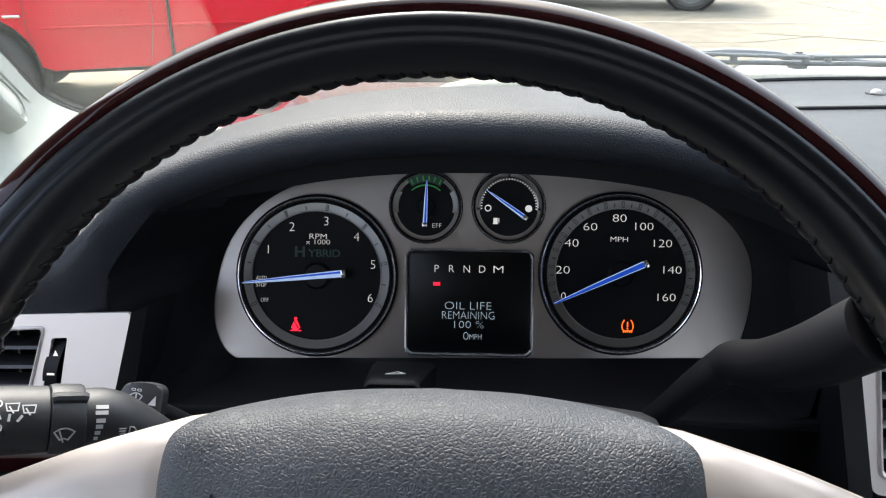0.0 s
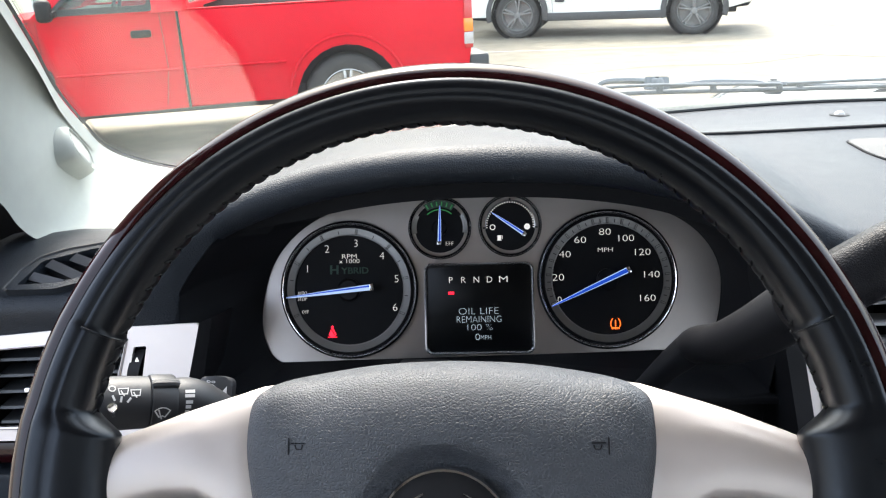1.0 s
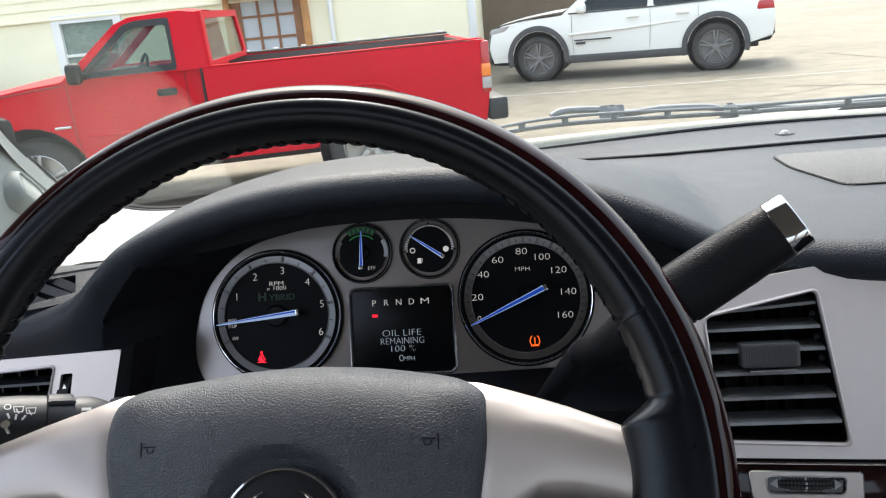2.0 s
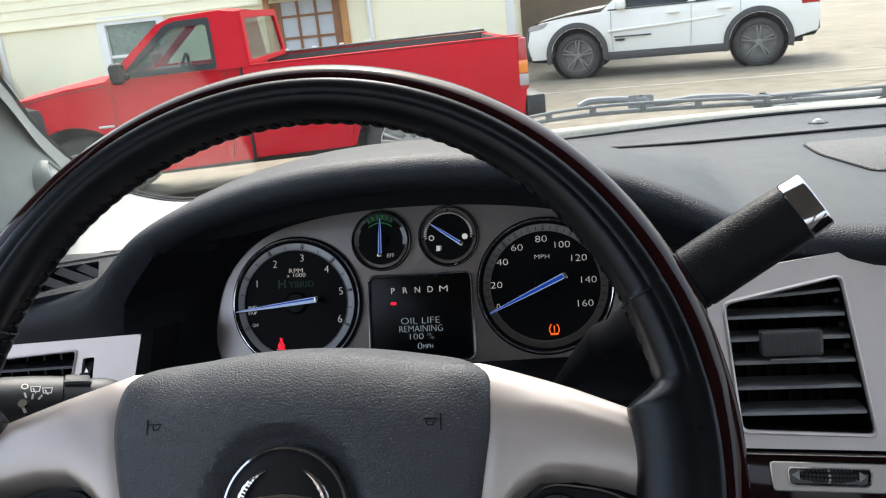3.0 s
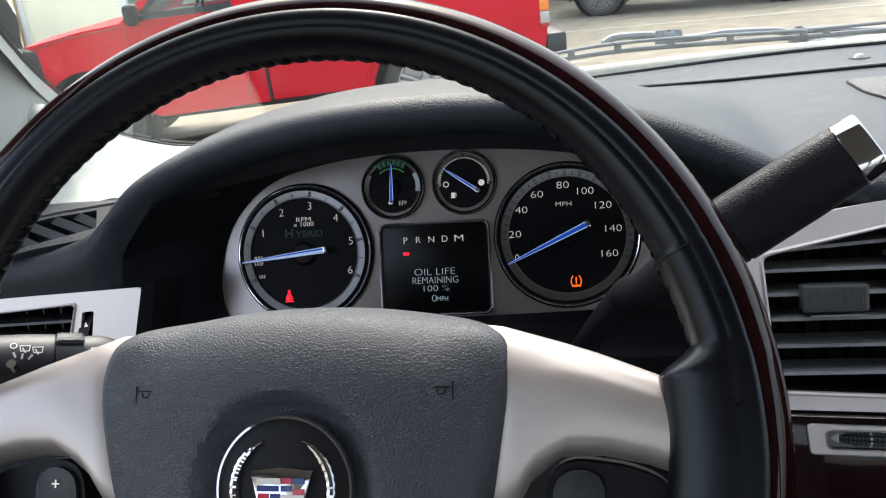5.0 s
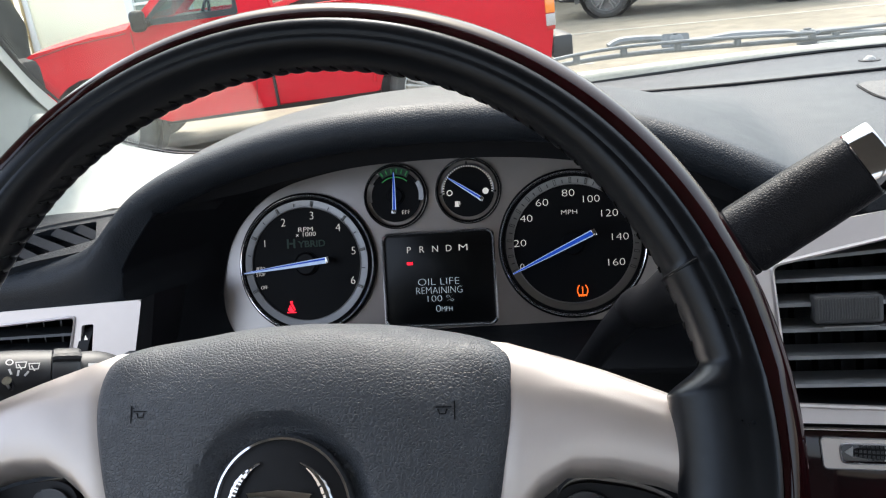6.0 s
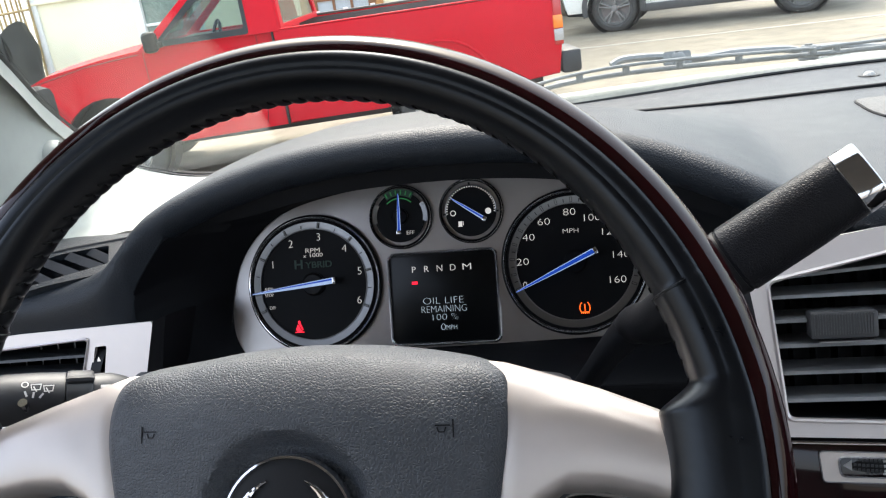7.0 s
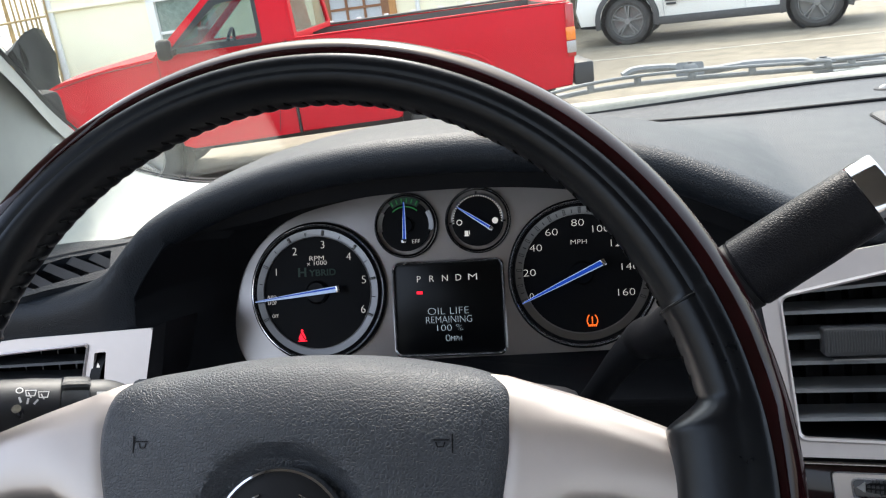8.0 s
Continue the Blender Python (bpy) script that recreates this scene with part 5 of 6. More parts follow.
part("dome", lathe([(0.0, 0.0045), (0.003, 0.004), (0.0055, 0.0015), (0.006, 0.0)], 20), MARK, sensor, m=Matrix.Translation(on_dash(0.388, 0.815)))
part("base", lathe([(0.005, 0.0012), (0.0095, 0.001), (0.0105, -0.001)], 24), PLASTIC, sensor, m=Matrix.Translation(on_dash(0.388, 0.815)))

# tweeter on the pillar
TF = Vector((0.93, 0.34, 0.24)).normalized()                # way the grille faces
TY = (Vector((0.034, -0.117, 0.083)) - TF * Vector((0.034, -0.117, 0.083)).dot(TF)).normalized()   # up along the pillar
TX = TY.cross(TF)
TW = Matrix(((TX.x, TY.x, TF.x, -0.3170), (TX.y, TY.y, TF.y, 0.5800), (TX.z, TY.z, TF.z, 1.4265), (0, 0, 0, 1)))
tweeter = thing("pillar_tweeter", "pale oval tweeter pod on the pillar trim", "tweeter", TW)


def oval(hw, hl, z, n=40):
    """A long round-ended outline, hl the half length."""
    return [(hw * math.cos(2 * math.pi * k / n), math.copysign(max(0.0, hl - hw), math.sin(2 * math.pi * k / n)) + hw * math.sin(2 * math.pi * k / n), z) for k in range(n)]


part("pod", loft([oval(0.0165, 0.0350, -0.022), oval(0.0158, 0.0338, -0.010), oval(0.0146, 0.0320, -0.004), oval(0.0134, 0.0302, -0.0003), oval(0.0115, 0.028, 0.0012), oval(0.0112, 0.0277, -0.0006)], True), TRIM, tweeter)
gr = part("grille", loft([oval(0.0112, 0.0277, -0.0006), oval(0.006, 0.018, 0.0004), oval(0.0005, 0.008, 0.0006)], True, True), TRIM, tweeter, "ribbed pale grille")
for k in range(15):
    y = -0.0235 + 0.0031 * k
    w = 0.020 * math.sqrt(max(0.06, 1 - (y / 0.0272) ** 2))
    part("rib", box(w, 0.0014, 0.0007, 0.0002, (0, y, 0.0002)), TRIM, gr)

# ---- cowl, wipers and own hood, seen through the windscreen ----
def base_y(x):
    return 0.70 + 0.15 * (1 - ((x - 0.375) / 0.78) ** 2) + base_shift(x)


cowl = tagged(part("cowl", loft([[(x, base_y(x) + dy, z - 0.05 * smooth_step(0.0, -0.15, x)) for dy, z in ((-0.03, 1.355), (0.03, 1.372), (0.075, 1.370), (0.11, 1.362), (0.17, 1.350))] for x in (-0.45 + 1.7 * k / 30 for k in range(31))], False), COWL), "grey plastic cowl below the windscreen", "cowl", kind="structure")
# half-round seal, its reflected light put into the pale colour
part("glass_seal", loft([[(x, base_y(x) + 0.022 + 0.012 * math.cos(a), 1.3825 + (0.0105 - 0.004 * smooth_step(0.1, 0.45, x)) * math.sin(a) - 0.05 * smooth_step(0.0, -0.12, x)) for a in (math.pi * j / 8 for j in range(9))] for x in (-0.16 + 1.21 * k / 60 for k in range(61))], False), SEAL, cowl, "seal under the glass, coloured pale for the light it reflects")
hood = thing("vehicle_hood", "dark glossy hood of the vehicle ahead of the cowl", "hood")


def hood_z(x, y):
    return 1.265 + 0.122 * smooth_step(0.34, 0.56, x) - 0.16 * (y - 1.03) - 0.05 * smooth_step(1.7, 2.2, y)


part("panel", loft([[(x, y, hood_z(x, y)) for x in (-0.5 + 1.75 * k / 40 for k in range(41))] for y in (1.03 + 1.15 * j / 14 for j in range(15))], False), HOOD_PAINT, hood)
part("edge", loft([[(x, 1.03, hood_z(x, 1.03)) for x in (-0.5 + 1.75 * k / 40 for k in range(41))], [(x, 1.028, 1.20) for x in (-0.5 + 1.75 * k / 40 for k in range(41))]], False), HOOD_PAINT, hood)
body_front = tagged(part("front_body", box(1.75, 1.15, 0.85, 0.05, (0.375, 1.60, 0.72)), HOOD_PAINT), "dark front bodywork of the vehicle", "bodywork", kind="structure")


def wiper(name, blade, arm, pivot, plate_on=False):
    w = thing(name, "black windscreen wiper lying along the cowl", "wiper", group="windscreen wipers")
    bl = spline(blade, 6)
    part("blade", tube(bl, 0.0030, 8), WIPER, w, "black rubber blade")
    up = Vector((0, -0.003, 0.0065))
    part("bridge", tube([p + up * (1 + 0.4 * math.sin(math.pi * k / (len(bl) - 1))) for k, p in enumerate(bl)][2:-2], 0.0020, 8), WIPER, w, "thin metal bridge")
    for k in range(3, len(bl) - 2, 5):
        part("claw", box(0.008, 0.006, 0.010, 0.002, bl[min(k, len(bl) - 1)] + up * 0.5), WIPER, w)
    part("arm", tube(spline(arm, 5), 0.0045, 8, 1.4), WIPER, w, "wiper arm, colour greyed for haze")
    if plate_on:   # broad pressed end of the arm with a round hole
        px, py, pz = pivot
        part("arm_plate", plate(round_poly([(-0.016, -0.007), (0.017, -0.008), (0.016, 0.007), (-0.015, 0.008)], 0.003), [[(0.0032 * math.cos(a), 0.0032 * math.sin(a) + 0.001) for a in (2 * math.pi * k / 12 for k in range(12))]], -0.002, 0.002), WIPER, w, "pressed plate, colour greyed for haze",
             m=Matrix(((0.97, 0.0, 0.0, px), (0.24, 0.35, -0.90, py - 0.004), (-0.03, 0.94, 0.35, pz + 0.004), (0, 0, 0, 1))))
    part("pivot", lathe([(0.0, 0.010), (0.007, 0.010), (0.010, 0.006), (0.011, -0.006)], 20), WIPER, w, m=Matrix.Translation(pivot))
    part("pivot_nut", lathe([(0.0, 0.0115), (0.004, 0.0115), (0.005, 0.009)], 10), GREY_PLASTIC, w, m=Matrix.Translation(pivot))
    return w


wiper("wiper", [(0.03, 0.878, 1.390), (0.09, 0.893, 1.397), (0.15, 0.908, 1.399), (0.22, 0.925, 1.397), (0.30, 0.942, 1.393), (0.40, 0.956, 1.389)],
      [(0.145, 0.925, 1.407), (0.160, 0.929, 1.412), (0.2016, 0.9394, 1.409), (0.234, 0.9478, 1.401), (0.266, 0.9558, 1.401), (0.286, 0.960, 1.4015), (0.336, 0.9695, 1.3975), (0.3504, 0.9716, 1.3945), (0.359, 0.9726, 1.391), (0.372, 0.974, 1.392)],
      (0.2184, 0.942, 1.4015), True)
wiper("wiper", [(0.34, 0.950, 1.391), (0.45, 0.962, 1.388), (0.62, 0.960, 1.387), (0.80, 0.94, 1.384)],
      [(0.365, 0.974, 1.3925), (0.3964, 0.9753, 1.393), (0.4455, 0.9748, 1.387), (0.52, 0.973, 1.388), (0.62, 0.968, 1.390)], (0.366, 0.974, 1.388))

# ---- pickup truck ----
def road_wheel(parent, x, y, r, w, rim_mat, spokes, side=1.0, rim_k=0.66, label=""):
    """Tyre and rim with spokes; its axis is the parent's z."""
    at = Matrix.Translation((x, r, 0))
    tyre = part("wheel", lathe([(r * rim_k, -0.02), (r * 0.80, 0.0), (r * 0.93, -0.012), (r * 0.985, -0.035), (r, -0.07), (r, -w + 0.07), (r * 0.95, -w + 0.01), (r * rim_k, -w)], 48), TYRE, parent, "black road tyre", m=Matrix.Translation((x, r, y)))
    part("rim", lathe([(r * rim_k, -0.02), (r * (rim_k - 0.02), -0.015), (r * (rim_k - 0.06), -0.05), (r * (rim_k - 0.07), -0.12), (0.0, -0.13)], 40), rim_mat, tyre, label, m=Matrix.Translation((x, r, y)))
    for k in range(spokes):
        a = 2 * math.pi * k / spokes + 0.3
        for da in (-0.13, 0.13):
            sp = prism([(r * 0.08, -r * 0.04), (r * (rim_k - 0.03), -r * 0.035), (r * (rim_k - 0.03), r * 0.035), (r * 0.08, r * 0.04)], -0.07, -0.022, 0.008)
            part("spoke", sp, rim_mat, tyre, m=Matrix.Translation((x, r, y)) @ Matrix.Rotation(a + da, 4, "Z"))
    part("hub_cap", lathe([(0.0, -0.012), (r * 0.12, -0.015), (r * 0.16, -0.03), (r * 0.16, -0.1)], 24), rim_mat, tyre, m=Matrix.Translation((x, r, y)))
    return tyre


def arch_points(cx, cy, r, a0, a1, n=12):
    return [(cx + r * math.cos(radians(a0 + (a1 - a0) * k / n)), cy + r * math.sin(radians(a0 + (a1 - a0) * k / n))) for k in range(n + 1)]


def lean(bm, belt, slope, width):
    """Leans what stands above the belt inwards, on both flanks of a body that is `width` wide."""
    for v in bm.verts:
        d = slope * max(0.0, v.co.y - belt) + 0.10 * max(0.0, 0.75 - v.co.y)
        v.co.z += -d if v.co.z > -width / 2 else d
    return bm


TR = Matrix.Translation((-3.558, 6.426, 0)) @ Matrix.Rotation(radians(15.1), 4, "Z") @ Matrix.Rotation(radians(90), 4, "X")
pickup = thing("pickup_truck", "faded red single-cab pickup truck parked across the lot", "pickup truck", TR)
W = 1.92
FW, RW, WR = -0.49, 2.31, 0.375
flank = [(-1.12, 0.50)] + arch_points(FW, 0.40, 0.455, 176, 4) + [(0.05, 0.40), (0.96, 0.41), (0.96, 1.185), (-0.14, 1.195), (-0.17, 1.19), (-0.45, 1.165), (-0.95, 1.09), (-1.10, 1.03), (-1.16, 0.85)]
for z0, z1, nm in ((-0.06, 0.0, "front_flank"), (-W, -W + 0.06, "far_flank")):
    part(nm, lean(prism(flank, z0, z1, 0.0), 1.0, 0.25, W), RED_PAINT, pickup, "faded red flank")
part("hood_panel", lean(loft([[(x, y + 0.03 * (1 - (2 * k / 8 - 1) ** 2), -0.02 - (W - 0.04) * k / 8) for x, y in ((-0.14, 1.19), (-0.45, 1.167), (-0.95, 1.092), (-1.10, 1.033), (-1.17, 0.85), (-1.17, 0.5))] for k in range(9)], False), 1.0, 0.15, W), RED_PAINT, pickup, "red hood")
part("front_bumper", box(0.14, 0.20, W, 0.03, (-1.15, 0.46, -W / 2)), CHROME, pickup, "bright front bumper")
bed = [(0.985, 0.41), (1.82, 0.43)] + arch_points(RW, 0.40, 0.45, 178, 2) + [(2.80, 0.46), (3.36, 0.49), (3.40, 0.80), (3.385, 1.185), (0.985, 1.195)]
bedp = part("bed_side", lean(prism(bed, -0.06, 0.0, 0.012), 1.05, 0.08, W), RED_PAINT, pickup, "faded red bed side")
part("bed_side", lean(prism(bed, -W, -W + 0.06, 0.0), 1.05, 0.08, W), RED_PAINT, pickup, "faded red bed side")
part("tailgate", box(0.06, 0.55, W - 0.14, 0.012, (3.355, 0.90, -W / 2)), RED_PAINT, pickup, "red tailgate")
part("bed_front", box(0.05, 0.58, W - 0.14, 0.01, (1.02, 0.90, -W / 2)), RED_PAINT, pickup)
part("bed_floor", box(2.34, 0.05, W - 0.80, 0.0, (2.18, 0.62, -W / 2)), COWL, pickup, "dark bed floor")
part("bed_rail", box(2.36, 0.010, 0.075, 0.004, (2.18, 1.199, -0.045)), RED_PAINT, pickup, "red rolled rail")
rail = part("bed_rail", box(2.36, 0.022, 0.085, 0.008, (2.18, 1.204, -W + 0.045)), BED_DARK, pickup, "dark plastic rail cap")
for k in range(8):
    part("rail_stud", box(0.05, 0.018, 0.04, 0.006, (1.25 + 0.29 * k, 1.222, -W + 0.045)), WHITE_TRIM, rail, "pale stud")
# dark sheets over the inner faces of the far side and tailgate
part("bed_dark", box(2.34, 0.56, 0.012, 0.004, (2.18, 0.90, -W + 0.075)), BED_DARK, pickup, "dark sheet on the bed's inner face")
part("bed_dark", box(0.012, 0.54, W - 0.20, 0.004, (3.318, 0.90, -W / 2)), BED_DARK, pickup, "dark sheet on the bed's inner face")
# creases and gaps of the near flank
part("side_crease", tube([(-0.02, 0.735, 0.004), (0.95, 0.735, 0.004)], 0.012, 8), RED_PAINT, pickup)
part("side_crease", tube([(1.0, 0.735, 0.004), (1.80, 0.735, 0.004)], 0.012, 8), RED_PAINT, pickup)
part("arch_crease", tube([(RW + 0.50 * math.cos(radians(a)), 0.42 + 0.50 * math.sin(radians(a)), 0.002) for a in range(170, 9, -8)], 0.014, 8), RED_PAINT, pickup, "flared arch lip")
part("door_gap", tube([(-0.10, 1.17, 0.001), (-0.10, 0.75, 0.001), (-0.04, 0.45, 0.001)], 0.003, 6), FRIT, pickup, "dark door gap")
part("door_gap", tube([(0.84, 1.18, -0.001), (0.85, 0.75, 0.001), (0.80, 0.45, 0.001)], 0.003, 6), FRIT, pickup, "dark door gap")
part("cab_gap", box(0.013, 0.78, 0.04, 0, (0.973, 0.80, -0.035)), FRIT, pickup, "dark gap between cab and bed")
part("hood_gap", tube([(-0.14, 1.165, 0.0), (-0.60, 1.125, -0.01), (-1.05, 1.035, -0.02)], 0.004, 6), FRIT, pickup, "hood shut line")
hd = part("door_handle", prism(round_poly([(0.60, 1.00), (0.76, 1.00), (0.76, 1.06), (0.60, 1.06)], 0.02), 0.0, 0.02, 0.006), PLASTIC, pickup, "black door handle")
part("badge", box(0.13, 0.022, 0.008, 0.002, (-0.19, 0.83, 0.006)), CHROME, pickup, "small bright badge")
# cab
side_win = [(-0.0, 1.215), (0.40, 1.575), (0.50, 1.600), (0.755, 1.605), (0.775, 1.215)]
cab_side = [(-0.14, 1.19), (0.33, 1.60), (0.45, 1.645), (0.85, 1.665), (1.0, 1.64), (1.04, 1.19)]
for z0, z1 in ((-0.05, 0.0), (-W, -W + 0.05)):
    part("cab_side", lean(plate(cab_side, [round_poly(side_win, 0.03)], z0, z1), 1.18, 0.28, W), RED_PAINT, pickup, "red cab side")
part("window_seal", lean(frame_ring([(x, y) for x, y in round_poly([(-0.025, 1.20), (0.395, 1.59), (0.50, 1.615), (0.77, 1.62), (0.79, 1.20)], 0.03)], round_poly([(0.075, 1.250), (0.435, 1.545), (0.510, 1.560), (0.738, 1.565), (0.755, 1.250)], 0.03), -0.01, 0.006), 1.18, 0.28, W), FRIT, pickup, "black window seal")
for z in (-0.03, -W + 0.03):
    g = part("side_glass", lean(prism(round_poly(side_win, 0.03), z - 0.003, z + 0.003), 1.18, 0.28, W), AUTO_GLASS, pickup, "tinted side glass")
    g.visible_shadow = False
part("roof", loft([[(x, y + 0.02 * math.sin(math.pi * k / 8), -0.135 - (W - 0.27) * k / 8) for x, y in ((0.33, 1.60), (0.45, 1.645), (0.85, 1.665), (1.0, 1.64))] for k in range(9)], False), RED_PAINT, pickup, "red cab roof")

bw_o = [(0.02, 1.19), (W - 0.02, 1.19), (W - 0.14, 1.645), (0.14, 1.645)]
bw_i = round_poly([(0.14, 1.235), (W - 0.14, 1.235), (W - 0.23, 1.585), (0.23, 1.585)], 0.05)
RBM = Matrix(((0.10, -0.09, 1, 1.145), (0, 1, 0, 0), (-1, 0, 0, 0), (0, 0, 0, 1)))
part("cab_back", plate(bw_o, [bw_i], -0.02, 0.02), RED_PAINT, pickup, "red cab back", m=RBM)
g = part("rear_glass", prism(bw_i, -0.004, 0.004), AUTO_GLASS, pickup, "tinted rear glass", m=RBM)
g.visible_shadow = False
WSM = Matrix(((0, 1.13, -0.66, -1.485), (0, 1, 0.75, 0), (-1, 0, 0, 0), (0, 0, 0, 1)))
g = part("front_glass", prism([(0.10, 1.20), (W - 0.10, 1.20), (W - 0.16, 1.60), (0.16, 1.60)], -0.004, 0.0), AUTO_GLASS, pickup, "tinted windscreen", m=WSM)
g.visible_shadow = False
for z in (-0.50, -W + 0.50):
    st_ = part("seat", box(0.16, 0.62, 0.46, 0.05, (0.80, 1.02, z)), PLASTIC, pickup, "dark cab seat")
    part("headrest", box(0.10, 0.18, 0.26, 0.04, (0.83, 1.42, z)), PLASTIC, st_)
part("cab_dash", box(0.35, 0.20, W - 0.2, 0.05, (0.10, 1.10, -W / 2)), PLASTIC, pickup, "dark cab dash")
part("cab_wheel", tube([(0.42 + 0.09 * math.sin(a) * 0.5, 1.16 + 0.17 * math.sin(a), -0.52 + 0.18 * math.cos(a)) for a in (2 * math.pi * k / 20 for k in range(21))], 0.015, 8), PLASTIC, pickup, "dark cab steering wheel")
part("door_mirror", box(0.12, 0.17, 0.12, 0.04, (0.0, 1.25, 0.08), 3), PLASTIC, pickup, "black door mirror")
part("mirror_arm", box(0.09, 0.05, 0.16, 0.01, (0.03, 1.22, 0.03)), PLASTIC, pickup)
tl = part("tail_light", box(0.075, 0.44, 0.14, 0.012, (3.372, 0.955, -0.062)), LENS_RED, pickup, "red and amber tail light")
part("amber_lens", box(0.082, 0.11, 0.15, 0.008, (3.371, 0.93, -0.060)), LENS_AMBER, tl, "amber lens")
part("clear_lens", box(0.082, 0.10, 0.15, 0.008, (3.371, 0.82, -0.060)), LENS_CLEAR, tl, "clear lens")
part("rear_bumper", box(0.18, 0.20, W - 0.06, 0.03, (3.47, 0.58, -W / 2)), GREY_PLASTIC, pickup, "grey step bumper")
part("underbody", box(4.3, 0.16, W - 0.5, 0.02, (1.1, 0.42, -W / 2)), FRIT, pickup, "dark underbody")
for c in (FW, RW):
    part("wheel_well", lathe([(0.455, -0.05), (0.455, -0.35), (0.0, -0.36)], 24), FRIT, pickup, "dark wheel well", m=Matrix.Translation((c, 0.40, 0)))
    road_wheel(pickup, c, -0.07, WR, 0.24, WHEEL_GREY, 5, label="grey steel rim")
    road_wheel(pickup, c, -W + 0.31, WR, 0.24, WHEEL_GREY, 0, label="grey steel rim")

# ---- white sport utility vehicle ----
JP = Matrix.Translation((0.178, 14.799, 0)) @ Matrix.Rotation(radians(-10.9), 4, "Z") @ Matrix.Rotation(radians(90), 4, "X")
suv = thing("sport_utility_vehicle", "white sport utility vehicle with dark wheels on the lot", "car", JP)
JW = 1.90
jr = 0.385
jf = [(-0.80, 0.36), (-0.50, 0.36)] + arch_points(0, 0.42, 0.46, 186, -8) + [(0.50, 0.34), (2.44, 0.36)] + arch_points(2.93, 0.42, 0.46, 188, -6) + [(3.45, 0.44), (3.80, 0.50), (3.84, 0.80), (3.80, 1.08), (0.62, 1.09), (0.30, 1.08), (-0.20, 1.05), (-0.62, 0.99), (-0.80, 0.90), (-0.86, 0.62)]
part("flank", lean(prism(jf, -0.08, 0.0, 0.02), 0.95, 0.22, JW), WHITE_PAINT, suv, "white painted flank")
part("flank", lean(prism(jf, -JW, -JW + 0.08, 0.0), 0.95, 0.22, JW), WHITE_PAINT, suv, "white painted flank")
part("hood_panel", lean(loft([[(x, y + 0.03 * (1 - (2 * k / 8 - 1) ** 2), -0.03 - (JW - 0.06) * k / 8) for x, y in ((0.45, 1.15), (0.1, 1.12), (-0.30, 1.07), (-0.66, 1.0), (-0.84, 0.9), (-0.88, 0.62), (-0.82, 0.36))] for k in range(9)], False), 0.95, 0.22, JW), WHITE_PAINT, suv, "white hood and nose")
jg = [(0.42, 1.08), (1.02, 1.58), (1.25, 1.66), (2.40, 1.70), (3.25, 1.62), (3.62, 1.30), (3.80, 1.07)]
jw1 = round_poly([(0.66, 1.12), (1.12, 1.55), (1.86, 1.58), (1.86, 1.12)], 0.04)
jw2 = round_poly([(1.95, 1.12), (1.95, 1.58), (2.62, 1.58), (2.80, 1.12)], 0.04)
jw3 = round_poly([(2.90, 1.14), (2.76, 1.56), (3.18, 1.52), (3.46, 1.20)], 0.04)
for z0, z1 in ((-0.06, 0.0), (-JW, -JW + 0.06)):
    part("upper_side", lean(plate(jg, [jw1, jw2, jw3], z0, z1), 0.95, 0.26, JW), WHITE_PAINT, suv, "white window surround")
for w_ in (jw1, jw2, jw3):
    g = part("side_glass", lean(prism(w_, -0.035, -0.03), 0.95, 0.26, JW), AUTO_GLASS, suv, "tinted side glass")
    g.visible_shadow = False
part("roof", loft([[(x, y + 0.02 * math.sin(math.pi * k / 6), -0.19 - (JW - 0.38) * k / 6) for x, y in ((0.42, 1.08), (1.02, 1.58), (1.25, 1.66), (2.40, 1.70), (3.25, 1.62), (3.62, 1.30), (3.82, 1.05), (3.84, 0.5))] for k in range(7)], False), WHITE_PAINT, suv, "white roof and tailgate")
part("cabin_dark", box(2.6, 0.5, JW - 0.5, 0.05, (2.1, 1.12, -JW / 2)), PLASTIC, suv, "dark cabin")
part("sill_cladding", box(1.95, 0.13, 0.08, 0.02, (1.47, 0.35, -0.035)), SHROUD, suv, "dark grey sill cladding")
part("rear_bumper", prism([(3.40, 0.40), (3.76, 0.44), (3.84, 0.56), (3.45, 0.50)], -JW + 0.05, -0.04, 0.01), PLASTIC, suv, "black rear bumper")
part("front_lip", prism([(-0.50, 0.30), (-0.80, 0.33), (-0.86, 0.44), (-0.50, 0.38)], -JW + 0.05, -0.05, 0.01), PLASTIC, suv, "black front lip")
part("belt_strip", tube([(0.55, 1.105, -0.03), (2.0, 1.11, -0.03), (3.3, 1.15, -0.04)], 0.012, 6), SHROUD, suv, "dark belt strip")
part("door_strip", box(0.62, 0.022, 0.02, 0.004, (0.95, 0.66, 0.0)), GREY_PLASTIC, suv, "grey door badge strip")
part("door_badge", box(0.16, 0.035, 0.02, 0.004, (0.74, 0.61, 0.0)), GREY_PLASTIC, suv, "small grey badge")
part("side_swage", tube([(0.55, 0.76, -0.012), (1.5, 0.80, -0.012), (2.42, 0.86, -0.012)], 0.022, 8), WHITE_PAINT, suv, "raised white crease")
for x0, x1 in ((0.60, 0.62), (1.90, 1.88), (2.66, 2.46)):
    part("door_gap", tube([(x0, 1.08, -0.022), (x0, 0.75, 0.0), (x1, 0.42, -0.035)], 0.003, 6), SHROUD, suv, "dark door gap")
for x in (1.62, 2.42):
    part("door_handle", box(0.20, 0.035, 0.05, 0.012, (x, 0.98, 0.01)), WHITE_PAINT, suv, "white door handle")
